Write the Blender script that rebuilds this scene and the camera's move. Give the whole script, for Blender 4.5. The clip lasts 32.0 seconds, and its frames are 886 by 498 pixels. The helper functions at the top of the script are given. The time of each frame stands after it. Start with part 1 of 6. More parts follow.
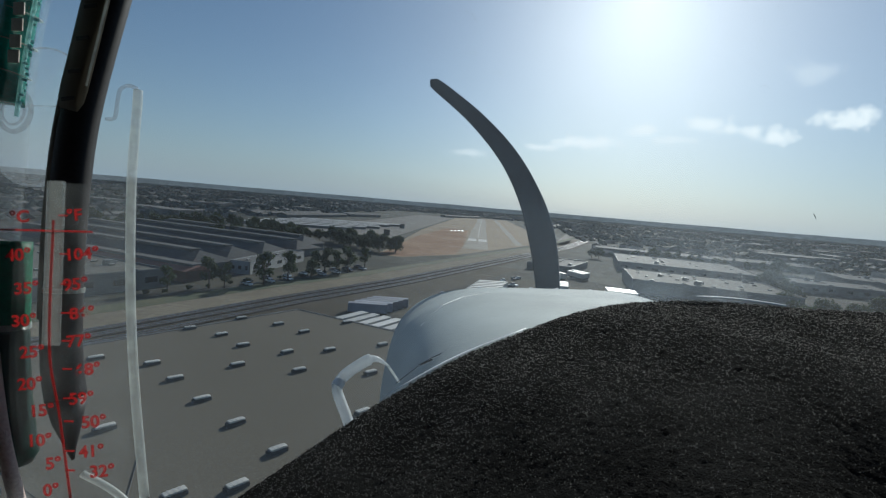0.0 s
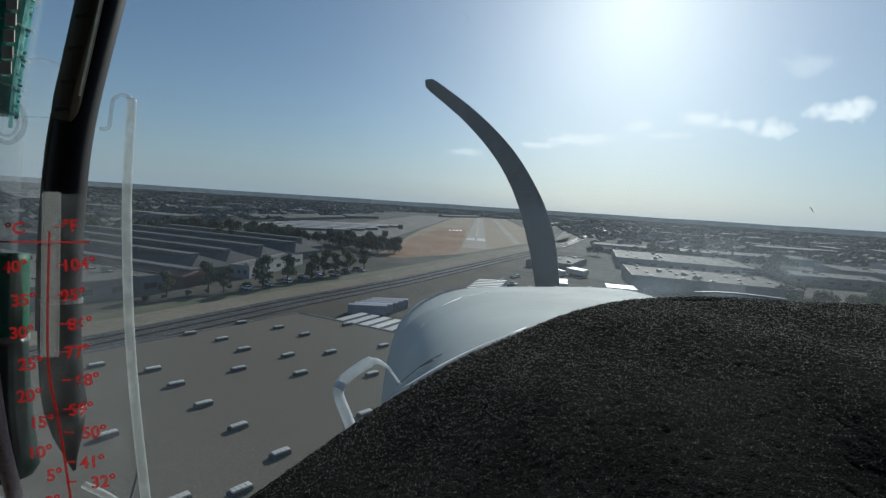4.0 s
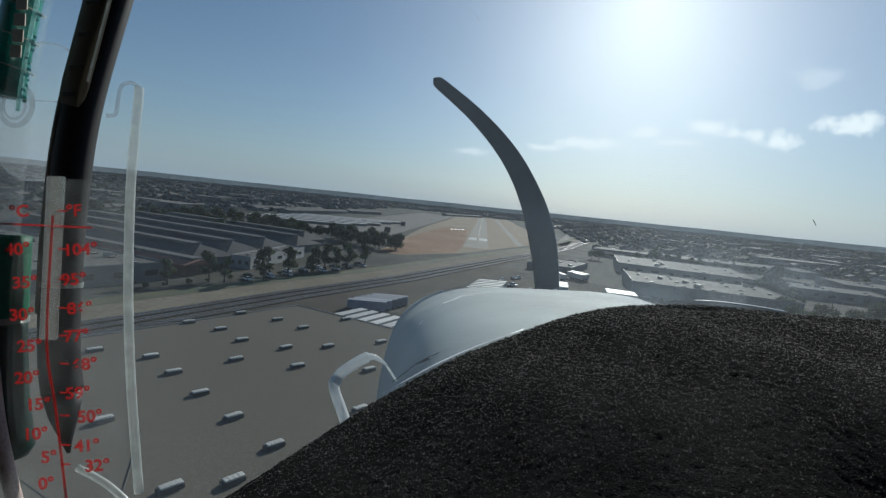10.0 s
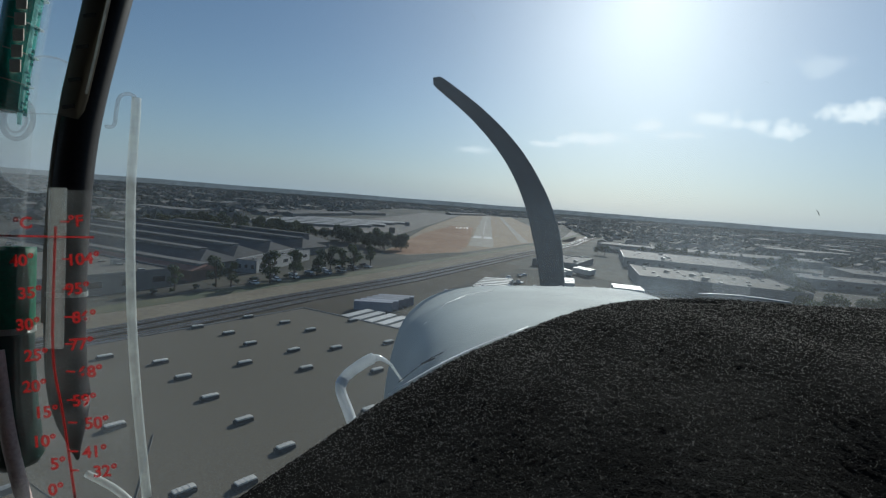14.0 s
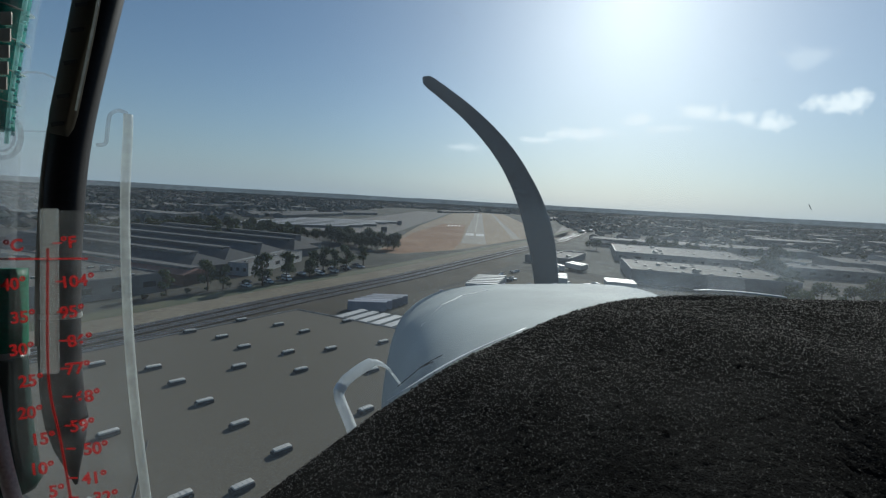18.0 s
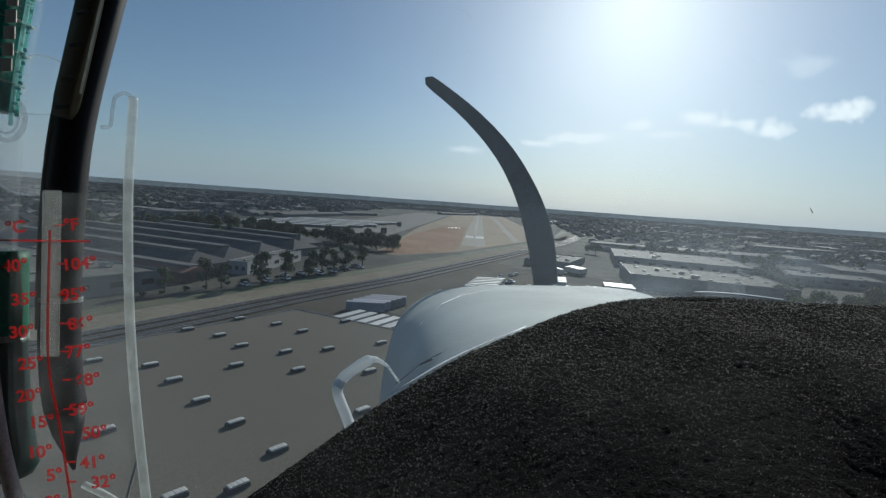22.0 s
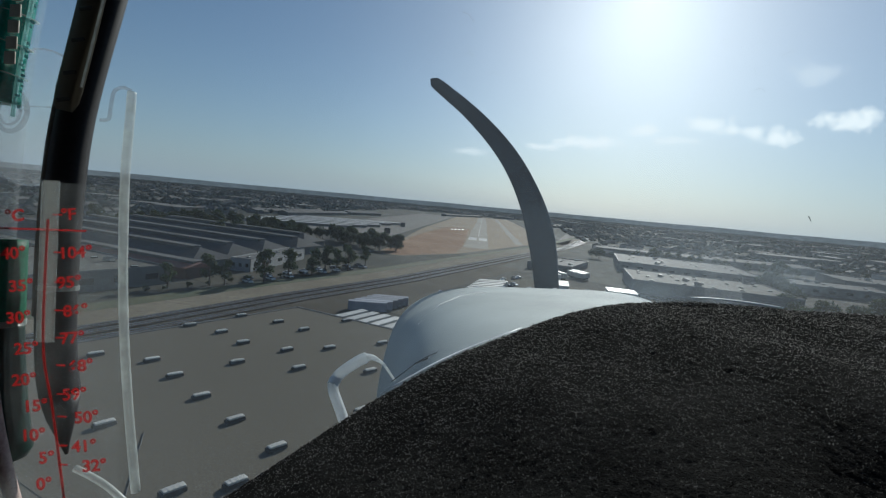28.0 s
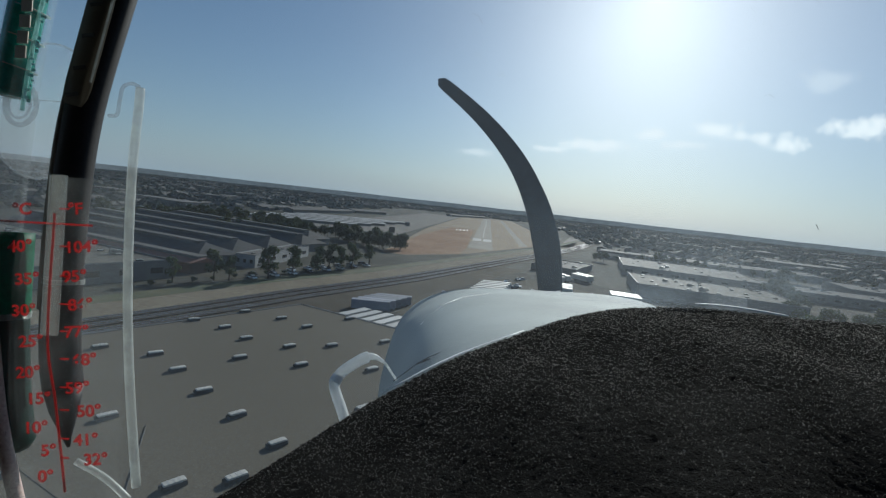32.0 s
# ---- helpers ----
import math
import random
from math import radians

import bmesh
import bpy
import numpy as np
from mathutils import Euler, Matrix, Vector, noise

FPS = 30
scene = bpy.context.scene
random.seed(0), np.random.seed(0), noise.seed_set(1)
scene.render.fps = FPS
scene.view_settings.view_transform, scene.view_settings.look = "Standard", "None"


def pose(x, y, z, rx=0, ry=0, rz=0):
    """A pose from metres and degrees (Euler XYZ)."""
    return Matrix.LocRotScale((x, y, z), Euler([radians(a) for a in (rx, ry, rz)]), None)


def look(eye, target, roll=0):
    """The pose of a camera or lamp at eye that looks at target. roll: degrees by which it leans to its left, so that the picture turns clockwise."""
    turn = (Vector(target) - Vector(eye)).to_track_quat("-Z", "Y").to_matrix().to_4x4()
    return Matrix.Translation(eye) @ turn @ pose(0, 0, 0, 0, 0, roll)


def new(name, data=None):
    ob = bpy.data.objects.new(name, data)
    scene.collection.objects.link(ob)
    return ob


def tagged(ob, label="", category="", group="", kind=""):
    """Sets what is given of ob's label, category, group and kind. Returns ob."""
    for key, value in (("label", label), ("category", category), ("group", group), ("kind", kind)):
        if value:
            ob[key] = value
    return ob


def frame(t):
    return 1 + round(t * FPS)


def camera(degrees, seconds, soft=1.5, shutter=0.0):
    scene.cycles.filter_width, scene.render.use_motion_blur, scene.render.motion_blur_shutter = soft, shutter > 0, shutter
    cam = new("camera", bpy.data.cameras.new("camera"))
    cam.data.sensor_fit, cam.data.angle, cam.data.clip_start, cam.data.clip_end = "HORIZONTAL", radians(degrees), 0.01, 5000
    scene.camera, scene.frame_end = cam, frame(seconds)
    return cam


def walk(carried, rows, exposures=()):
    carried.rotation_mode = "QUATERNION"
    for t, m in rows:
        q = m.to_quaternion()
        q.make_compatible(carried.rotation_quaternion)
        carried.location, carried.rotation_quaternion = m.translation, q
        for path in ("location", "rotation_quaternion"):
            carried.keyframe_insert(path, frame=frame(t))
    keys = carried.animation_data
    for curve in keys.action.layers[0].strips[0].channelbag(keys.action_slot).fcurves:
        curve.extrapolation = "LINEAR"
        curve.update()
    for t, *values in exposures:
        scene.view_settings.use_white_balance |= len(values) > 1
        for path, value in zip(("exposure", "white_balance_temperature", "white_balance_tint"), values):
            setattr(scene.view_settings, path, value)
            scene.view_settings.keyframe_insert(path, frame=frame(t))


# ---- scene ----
# A light aircraft on its approach, 36 m over an industrial district, held where a vast roof lies below it; the camera stands on the glareshield.
# The flight comes in over the blocks behind; PLANE sets the aircraft, which carries the camera, over the place.
cam = camera(85.4, 32.0, soft=1.25)
PATH = (
    (0, 0.0101, -0.0065, 50.9965, 84.70, -5.43, 1.79),
    (0.5, 0.0091, -0.0059, 50.9974, 84.77, -3.92, 1.54),
    (1, 0.0098, -0.0061, 50.9986, 84.48, -3.71, 1.46),
    (1.5, 0.0108, -0.0069, 50.9989, 84.41, -4.67, 1.35),
    (2, 0.0101, -0.0064, 50.9986, 84.76, -4.22, 1.57),
    (2.5, 0.0090, -0.0059, 50.9973, 84.86, -5.85, 1.68),
    (3, 0.0074, -0.0053, 50.9961, 84.99, -5.62, 1.58),
    (3.5, 0.0085, -0.0055, 50.9966, 84.93, -4.12, 1.51),
    (5.5, 0.0151, -0.0093, 51.0002, 84.18, -4.97, 1.65),
    (6, 0.0127, -0.0073, 50.9992, 84.25, -3.35, 2.35),
    (6.5, 0.0121, -0.0068, 50.9992, 84.28, -2.89, 2.41),
    (7, 0.0120, -0.0069, 50.9997, 84.31, -3.64, 2.08),
    (7.5, 0.0095, -0.0056, 50.9980, 84.63, -7.13, 1.94),
    (8, 0.0101, -0.0064, 50.9975, 84.86, -4.16, 1.64),
    (8.5, 0.0111, -0.0070, 50.9980, 85.54, -4.70, 1.35),
    (9, 0.0108, -0.0064, 51.0002, 84.99, -5.70, 1.40),
    (9.5, 0.0105, -0.0061, 50.9998, 84.35, -5.96, 1.67),
    (10, 0.0112, -0.0071, 50.9980, 84.50, -6.46, 1.93),
    (10.5, 0.0123, -0.0076, 50.9993, 84.55, -2.02, 1.68),
    (11, 0.0093, -0.0051, 51.0010, 84.05, -5.96, 1.90),
    (11.5, 0.0099, -0.0055, 51.0004, 84.36, -6.69, 1.57),
    (12, 0.0121, -0.0070, 51.0013, 84.03, -5.39, 1.53),
    (12.5, 0.0148, -0.0088, 51.0017, 84.10, -3.97, 1.43),
    (13, 0.0132, -0.0069, 51.0029, 83.90, -4.25, 1.97),
    (13.5, 0.0133, -0.0075, 51.0010, 83.96, -5.99, 2.39),
    (14, 0.0143, -0.0086, 50.9990, 84.36, -4.96, 2.38),
    (14.5, 0.0133, -0.0079, 50.9995, 84.33, -4.21, 2.29),
    (16.5, 0.0120, -0.0076, 51.0008, 84.31, -4.71, 1.75),
    (17, 0.0100, -0.0054, 51.0007, 83.88, -5.34, 1.82),
    (17.5, 0.0092, -0.0052, 51.0022, 83.79, -5.43, 1.62),
    (18, 0.0101, -0.0058, 51.0040, 84.21, -3.73, 1.37),
    (18.5, 0.0095, -0.0048, 51.0029, 84.41, -4.73, 1.72),
    (19, 0.0090, -0.0047, 51.0031, 83.73, -6.12, 1.79),
    (19.5, 0.0089, -0.0048, 51.0016, 83.94, -5.99, 1.35),
    (20, 0.0092, -0.0055, 51.0002, 84.05, -4.92, 1.35),
    (20.5, 0.0087, -0.0055, 50.9988, 84.49, -4.64, 1.73),
    (21, 0.0086, -0.0054, 50.9991, 84.55, -6.12, 1.83),
    (21.5, 0.0100, -0.0063, 50.9994, 84.19, -4.55, 1.37),
    (22, 0.0088, -0.0056, 50.9989, 84.43, -4.64, 1.39),
    (22.5, 0.0099, -0.0063, 50.9992, 84.48, -2.31, 1.54),
    (23, 0.0094, -0.0054, 51.0003, 84.40, -4.71, 1.62),
    (23.5, 0.0096, -0.0061, 50.9998, 84.58, -4.73, 1.31),
    (24, 0.0103, -0.0064, 51.0012, 84.12, -4.50, 1.41),
    (24.5, 0.0084, -0.0045, 51.0028, 83.70, -3.89, 1.60),
    (25, 0.0094, -0.0047, 51.0019, 84.15, -3.99, 1.81),
    (25.5, 0.0110, -0.0062, 51.0016, 84.07, -3.99, 1.65),
    (27.5, 0.0136, -0.0089, 50.9985, 84.21, -4.58, 1.93),
    (28, 0.0150, -0.0094, 50.9982, 84.55, -5.84, 1.88),
    (28.5, 0.0151, -0.0092, 50.9994, 85.14, -5.32, 2.08),
    (29, 0.0144, -0.0081, 51.0012, 84.52, -4.17, 2.17),
    (29.5, 0.0152, -0.0088, 51.0013, 84.21, -4.41, 2.34),
    (30, 0.0159, -0.0091, 51.0012, 84.27, -5.28, 2.29),
    (30.5, 0.0156, -0.0088, 51.0020, 84.28, -5.75, 2.41),
    (31, 0.0153, -0.0084, 51.0024, 84.01, -4.46, 2.56),
    (31.5, 0.0139, -0.0077, 51.0008, 84.09, -6.08, 2.81),
    (32, 0.0149, -0.0090, 50.9988, 84.50, -6.96, 2.49),
)
PLANE = pose(8.0, 258.0, -15.0, 0, 0.6, 1.8)
walk(cam, [(t, PLANE @ pose(x, y, z, rx, ry, rz)) for t, x, y, z, rx, ry, rz in PATH], exposures=[(0, 0.0, 5480, 0), (32, 0.0, 5480, 0)])

# ---- world and sun ----
SUN_EL, SUN_AZ = radians(23.2), radians(16.8)      # azimuth from +Y towards +X
world = bpy.data.worlds.new("world")
scene.world = world
world.use_nodes = True
wn, wl = world.node_tree.nodes, world.node_tree.links
wn.clear()
w_out = wn.new("ShaderNodeOutputWorld")
w_bg = wn.new("ShaderNodeBackground")
sky = wn.new("ShaderNodeTexSky")
sky.sky_type = "NISHITA"
sky.sun_disc = False
sky.sun_elevation, sky.sun_rotation = SUN_EL, SUN_AZ
sky.altitude, sky.air_density, sky.dust_density, sky.ozone_density = 0, 1.0, 0.7, 3.0
w_bg.inputs["Strength"].default_value = 0.055
w_geo = wn.new("ShaderNodeTexCoord")
w_sep = wn.new("ShaderNodeSeparateXYZ")
wl.new(w_geo.outputs["Generated"], w_sep.inputs[0])


def wmath(op, a, b=None, c=None, clamp=False):
    n = wn.new("ShaderNodeMath")
    n.operation, n.use_clamp = op, clamp
    for i, v in enumerate((a, b, c)):
        if v is None:
            continue
        if isinstance(v, (int, float)):
            n.inputs[i].default_value = v
        else:
            wl.new(v, n.inputs[i])
    return n.outputs[0]


# small fair-weather clouds: soft ellipses in the sky, torn by noise (azimuth, elevation, half width, half height, density)
CLOUDS = ((35.6, 10.7, 3.7, 1.2, 1.0), (30.3, 9.3, 2.3, 1.15, 1.0), (28.2, 9.8, 1.6, 0.9, 0.9), (23.9, 10.5, 3.0, 1.2, 1.0), (26.2, 9.9, 1.8, 0.8, 0.8),
          (18.0, 9.8, 2.0, 1.0, 1.0), (11.8, 8.3, 5.2, 1.0, 1.0), (7.2, 7.5, 3.0, 0.6, 0.8), (21.3, 8.8, 3.4, 0.7, 0.6), (-0.6, 6.3, 3.4, 0.7, 0.5),
          (32.4, 15.0, 2.6, 1.3, 0.3), (41.5, 10.8, 3.2, 1.3, 0.9))
w_az = wmath("MULTIPLY", wmath("ARCTAN2", w_sep.outputs["X"], w_sep.outputs["Y"]), 57.2958)
w_el = wmath("MULTIPLY", wmath("ARCSINE", w_sep.outputs["Z"]), 57.2958)
w_noise = wn.new("ShaderNodeTexNoise")
w_noise.inputs["Scale"].default_value, w_noise.inputs["Detail"].default_value = 42.0, 6.0
w_noise.inputs["Roughness"].default_value = 0.62
wl.new(w_geo.outputs["Generated"], w_noise.inputs["Vector"])
w_total = None
for az, el, hw, hh, dens in CLOUDS:
    dx = wmath("DIVIDE", wmath("SUBTRACT", w_az, az), hw)
    dy = wmath("DIVIDE", wmath("SUBTRACT", w_el, el), hh)
    r = wmath("SQRT", wmath("ADD", wmath("MULTIPLY", dx, dx), wmath("MULTIPLY", dy, dy)))
    m = wmath("ADD", wmath("SUBTRACT", 0.8, r), wmath("MULTIPLY", wmath("SUBTRACT", w_noise.outputs["Fac"], 0.47), 2.2))
    m = wmath("MULTIPLY", wmath("MULTIPLY", m, 1.6, clamp=True), dens)
    w_total = m if w_total is None else wmath("MAXIMUM", w_total, m)
w_mix = wn.new("ShaderNodeMix")
w_mix.data_type = "RGBA"
wl.new(wmath("MULTIPLY", w_total, 1.0, clamp=True), w_mix.inputs["Factor"])
# angle from the sun
w_dot = wn.new("ShaderNodeVectorMath")
w_dot.operation = "DOT_PRODUCT"
wl.new(w_geo.outputs["Generated"], w_dot.inputs[0])
w_dot.inputs[1].default_value = (math.sin(SUN_AZ) * math.cos(SUN_EL), math.cos(SUN_AZ) * math.cos(SUN_EL), math.sin(SUN_EL))
w_off = wmath("MULTIPLY", wmath("ARCCOSINE", wmath("MINIMUM", w_dot.outputs["Value"], 1.0)), 57.2958)
# pale haze low over the land, all round, brighter towards the sun
w_haze = wn.new("ShaderNodeMix")
w_haze.data_type = "RGBA"
w_low = wmath("POWER", 2.718, wmath("DIVIDE", wmath("MAXIMUM", w_el, 0.0), -7.5))
wl.new(wmath("MULTIPLY", w_low, 0.84), w_haze.inputs["Factor"])
wl.new(sky.outputs[0], w_haze.inputs["A"])
w_tint = wn.new("ShaderNodeVectorMath")
w_tint.operation = "SCALE"
w_tint.inputs[0].default_value = (8.2, 9.6, 10.65)
wl.new(wmath("ADD", wmath("MULTIPLY", wmath("POWER", 2.718, wmath("DIVIDE", w_off, -24.0)), 0.56), 0.64), w_tint.inputs["Scale"])
wl.new(w_tint.outputs[0], w_haze.inputs["B"])
wl.new(w_haze.outputs["Result"], w_mix.inputs["A"])
w_mix.inputs["B"].default_value = (16.5, 16.0, 15.2, 1)
# bright aureole of the sun in the hazy air
w_glow = wmath("ADD", wmath("MULTIPLY", wmath("POWER", 2.718, wmath("DIVIDE", w_off, -5.6)), 3.6),
               wmath("MULTIPLY", wmath("POWER", 2.718, wmath("DIVIDE", w_off, -24.0)), 2.0))
w_sum = wn.new("ShaderNodeMix")
w_sum.data_type, w_sum.blend_type = "RGBA", "ADD"
w_sum.inputs["Factor"].default_value = 1.0
wl.new(w_mix.outputs["Result"], w_sum.inputs["A"])
wl.new(w_glow, w_sum.inputs["B"])
wl.new(w_sum.outputs["Result"], w_bg.inputs["Color"])
wl.new(w_bg.outputs[0], w_out.inputs[0])

sun_data = bpy.data.lights.new("sun", "SUN")
sun_data.energy, sun_data.angle, sun_data.color = 4.0, radians(0.6), (1.0, 0.88, 0.74)
sun = new("sun", sun_data)
sun_dir = Vector((math.sin(SUN_AZ) * math.cos(SUN_EL), math.cos(SUN_AZ) * math.cos(SUN_EL), math.sin(SUN_EL)))
sun.matrix_world = look(sun_dir * 200, (0, 0, 0))

# ---- materials ----
def mat(name, base=(0.5, 0.5, 0.5), rough=0.6, metal=0.0, second=None, scale=1.0, fine=None, bump=0.0, bump_scale=None,
        vary=0.0, spec=0.5, coat=0.0, stretch=None, contrast=(0.35, 0.65), coords="Object"):
    """A procedural surface: two colours mixed by coarse noise, a finer grain, relief and a difference from object to object."""
    m = bpy.data.materials.new(name)
    m.use_nodes = True
    n, l = m.node_tree.nodes, m.node_tree.links
    b = n["Principled BSDF"]
    b.inputs["Roughness"].default_value, b.inputs["Metallic"].default_value = rough, metal
    b.inputs["Specular IOR Level"].default_value, b.inputs["Coat Weight"].default_value = spec, coat
    tc = n.new("ShaderNodeTexCoord")
    vec = tc.outputs[coords]
    if stretch:
        mp = n.new("ShaderNodeMapping")
        mp.inputs["Scale"].default_value = stretch
        l.new(vec, mp.inputs[0])
        vec = mp.outputs[0]
    n1 = n.new("ShaderNodeTexNoise")
    n1.inputs["Scale"].default_value, n1.inputs["Detail"].default_value = scale, 5
    l.new(vec, n1.inputs["Vector"])
    r = n.new("ShaderNodeValToRGB")
    r.color_ramp.elements[0].position, r.color_ramp.elements[1].position = contrast
    r.color_ramp.elements[0].color = (*base, 1)
    r.color_ramp.elements[1].color = (*(second or [c * 1.18 for c in base]), 1)
    l.new(n1.outputs["Fac"], r.inputs[0])
    n2 = n.new("ShaderNodeTexNoise")
    n2.inputs["Scale"].default_value, n2.inputs["Detail"].default_value = fine or scale * 14, 4
    l.new(vec, n2.inputs["Vector"])
    mx = n.new("ShaderNodeMix")
    mx.data_type, mx.blend_type = "RGBA", "OVERLAY"
    mx.inputs["Factor"].default_value = 0.62
    l.new(r.outputs[0], mx.inputs["A"])
    l.new(n2.outputs["Fac"], mx.inputs["B"])
    col = mx.outputs["Result"]
    if vary:
        oi = n.new("ShaderNodeObjectInfo")
        mr = n.new("ShaderNodeMapRange")
        mr.inputs["To Min"].default_value, mr.inputs["To Max"].default_value = 1 - vary, 1 + vary
        l.new(oi.outputs["Random"], mr.inputs["Value"])
        hs = n.new("ShaderNodeHueSaturation")
        l.new(mr.outputs[0], hs.inputs["Value"])
        l.new(col, hs.inputs["Color"])
        col = hs.outputs[0]
    l.new(col, b.inputs["Base Color"])
    if bump:
        n3 = n.new("ShaderNodeTexNoise")
        n3.inputs["Scale"].default_value, n3.inputs["Detail"].default_value = bump_scale or scale * 20, 3
        l.new(vec, n3.inputs["Vector"])
        bp = n.new("ShaderNodeBump")
        bp.inputs["Strength"].default_value = bump
        l.new(n3.outputs["Fac"], bp.inputs["Height"])
        l.new(bp.outputs[0], b.inputs["Normal"])
    return m


def clear(name, milk=0.12, tint=(1, 1, 1), milk_col=(0.85, 0.9, 0.9), gloss=0.06, rough=0.15, patch=0.0, patch_scale=20.0):
    """Thin clear plastic or glass: lets light straight through, with a milky share and a gloss."""
    m = bpy.data.materials.new(name)
    m.use_nodes = True
    n, l = m.node_tree.nodes, m.node_tree.links
    n.clear()
    out = n.new("ShaderNodeOutputMaterial")
    t = n.new("ShaderNodeBsdfTransparent")
    t.inputs[0].default_value = (*tint, 1)
    d = n.new("ShaderNodeBsdfTranslucent")
    d.inputs[0].default_value = (*milk_col, 1)
    d2 = n.new("ShaderNodeBsdfDiffuse")
    d2.inputs[0].default_value = (*milk_col, 1)
    dm = n.new("ShaderNodeMixShader")
    l.new(d.outputs[0], dm.inputs[1])
    l.new(d2.outputs[0], dm.inputs[2])
    g = n.new("ShaderNodeBsdfGlossy")
    g.inputs["Roughness"].default_value = rough
    m1, m2 = n.new("ShaderNodeMixShader"), n.new("ShaderNodeMixShader")
    m1.inputs[0].default_value = milk
    if patch:
        tc, nz, mr = n.new("ShaderNodeTexCoord"), n.new("ShaderNodeTexNoise"), n.new("ShaderNodeMapRange")
        nz.inputs["Scale"].default_value, nz.inputs["Detail"].default_value = patch_scale, 4
        l.new(tc.outputs["Object"], nz.inputs["Vector"])
        mr.inputs["From Min"].default_value, mr.inputs["From Max"].default_value = 0.45, 0.75
        mr.inputs["To Min"].default_value, mr.inputs["To Max"].default_value = milk, milk + patch
        l.new(nz.outputs["Fac"], mr.inputs["Value"])
        l.new(mr.outputs[0], m1.inputs[0])
    m2.inputs[0].default_value = gloss
    l.new(t.outputs[0], m1.inputs[1])
    l.new(dm.outputs[0], m1.inputs[2])
    l.new(m1.outputs[0], m2.inputs[1])
    l.new(g.outputs[0], m2.inputs[2])
    l.new(m2.outputs[0], out.inputs[0])
    return m


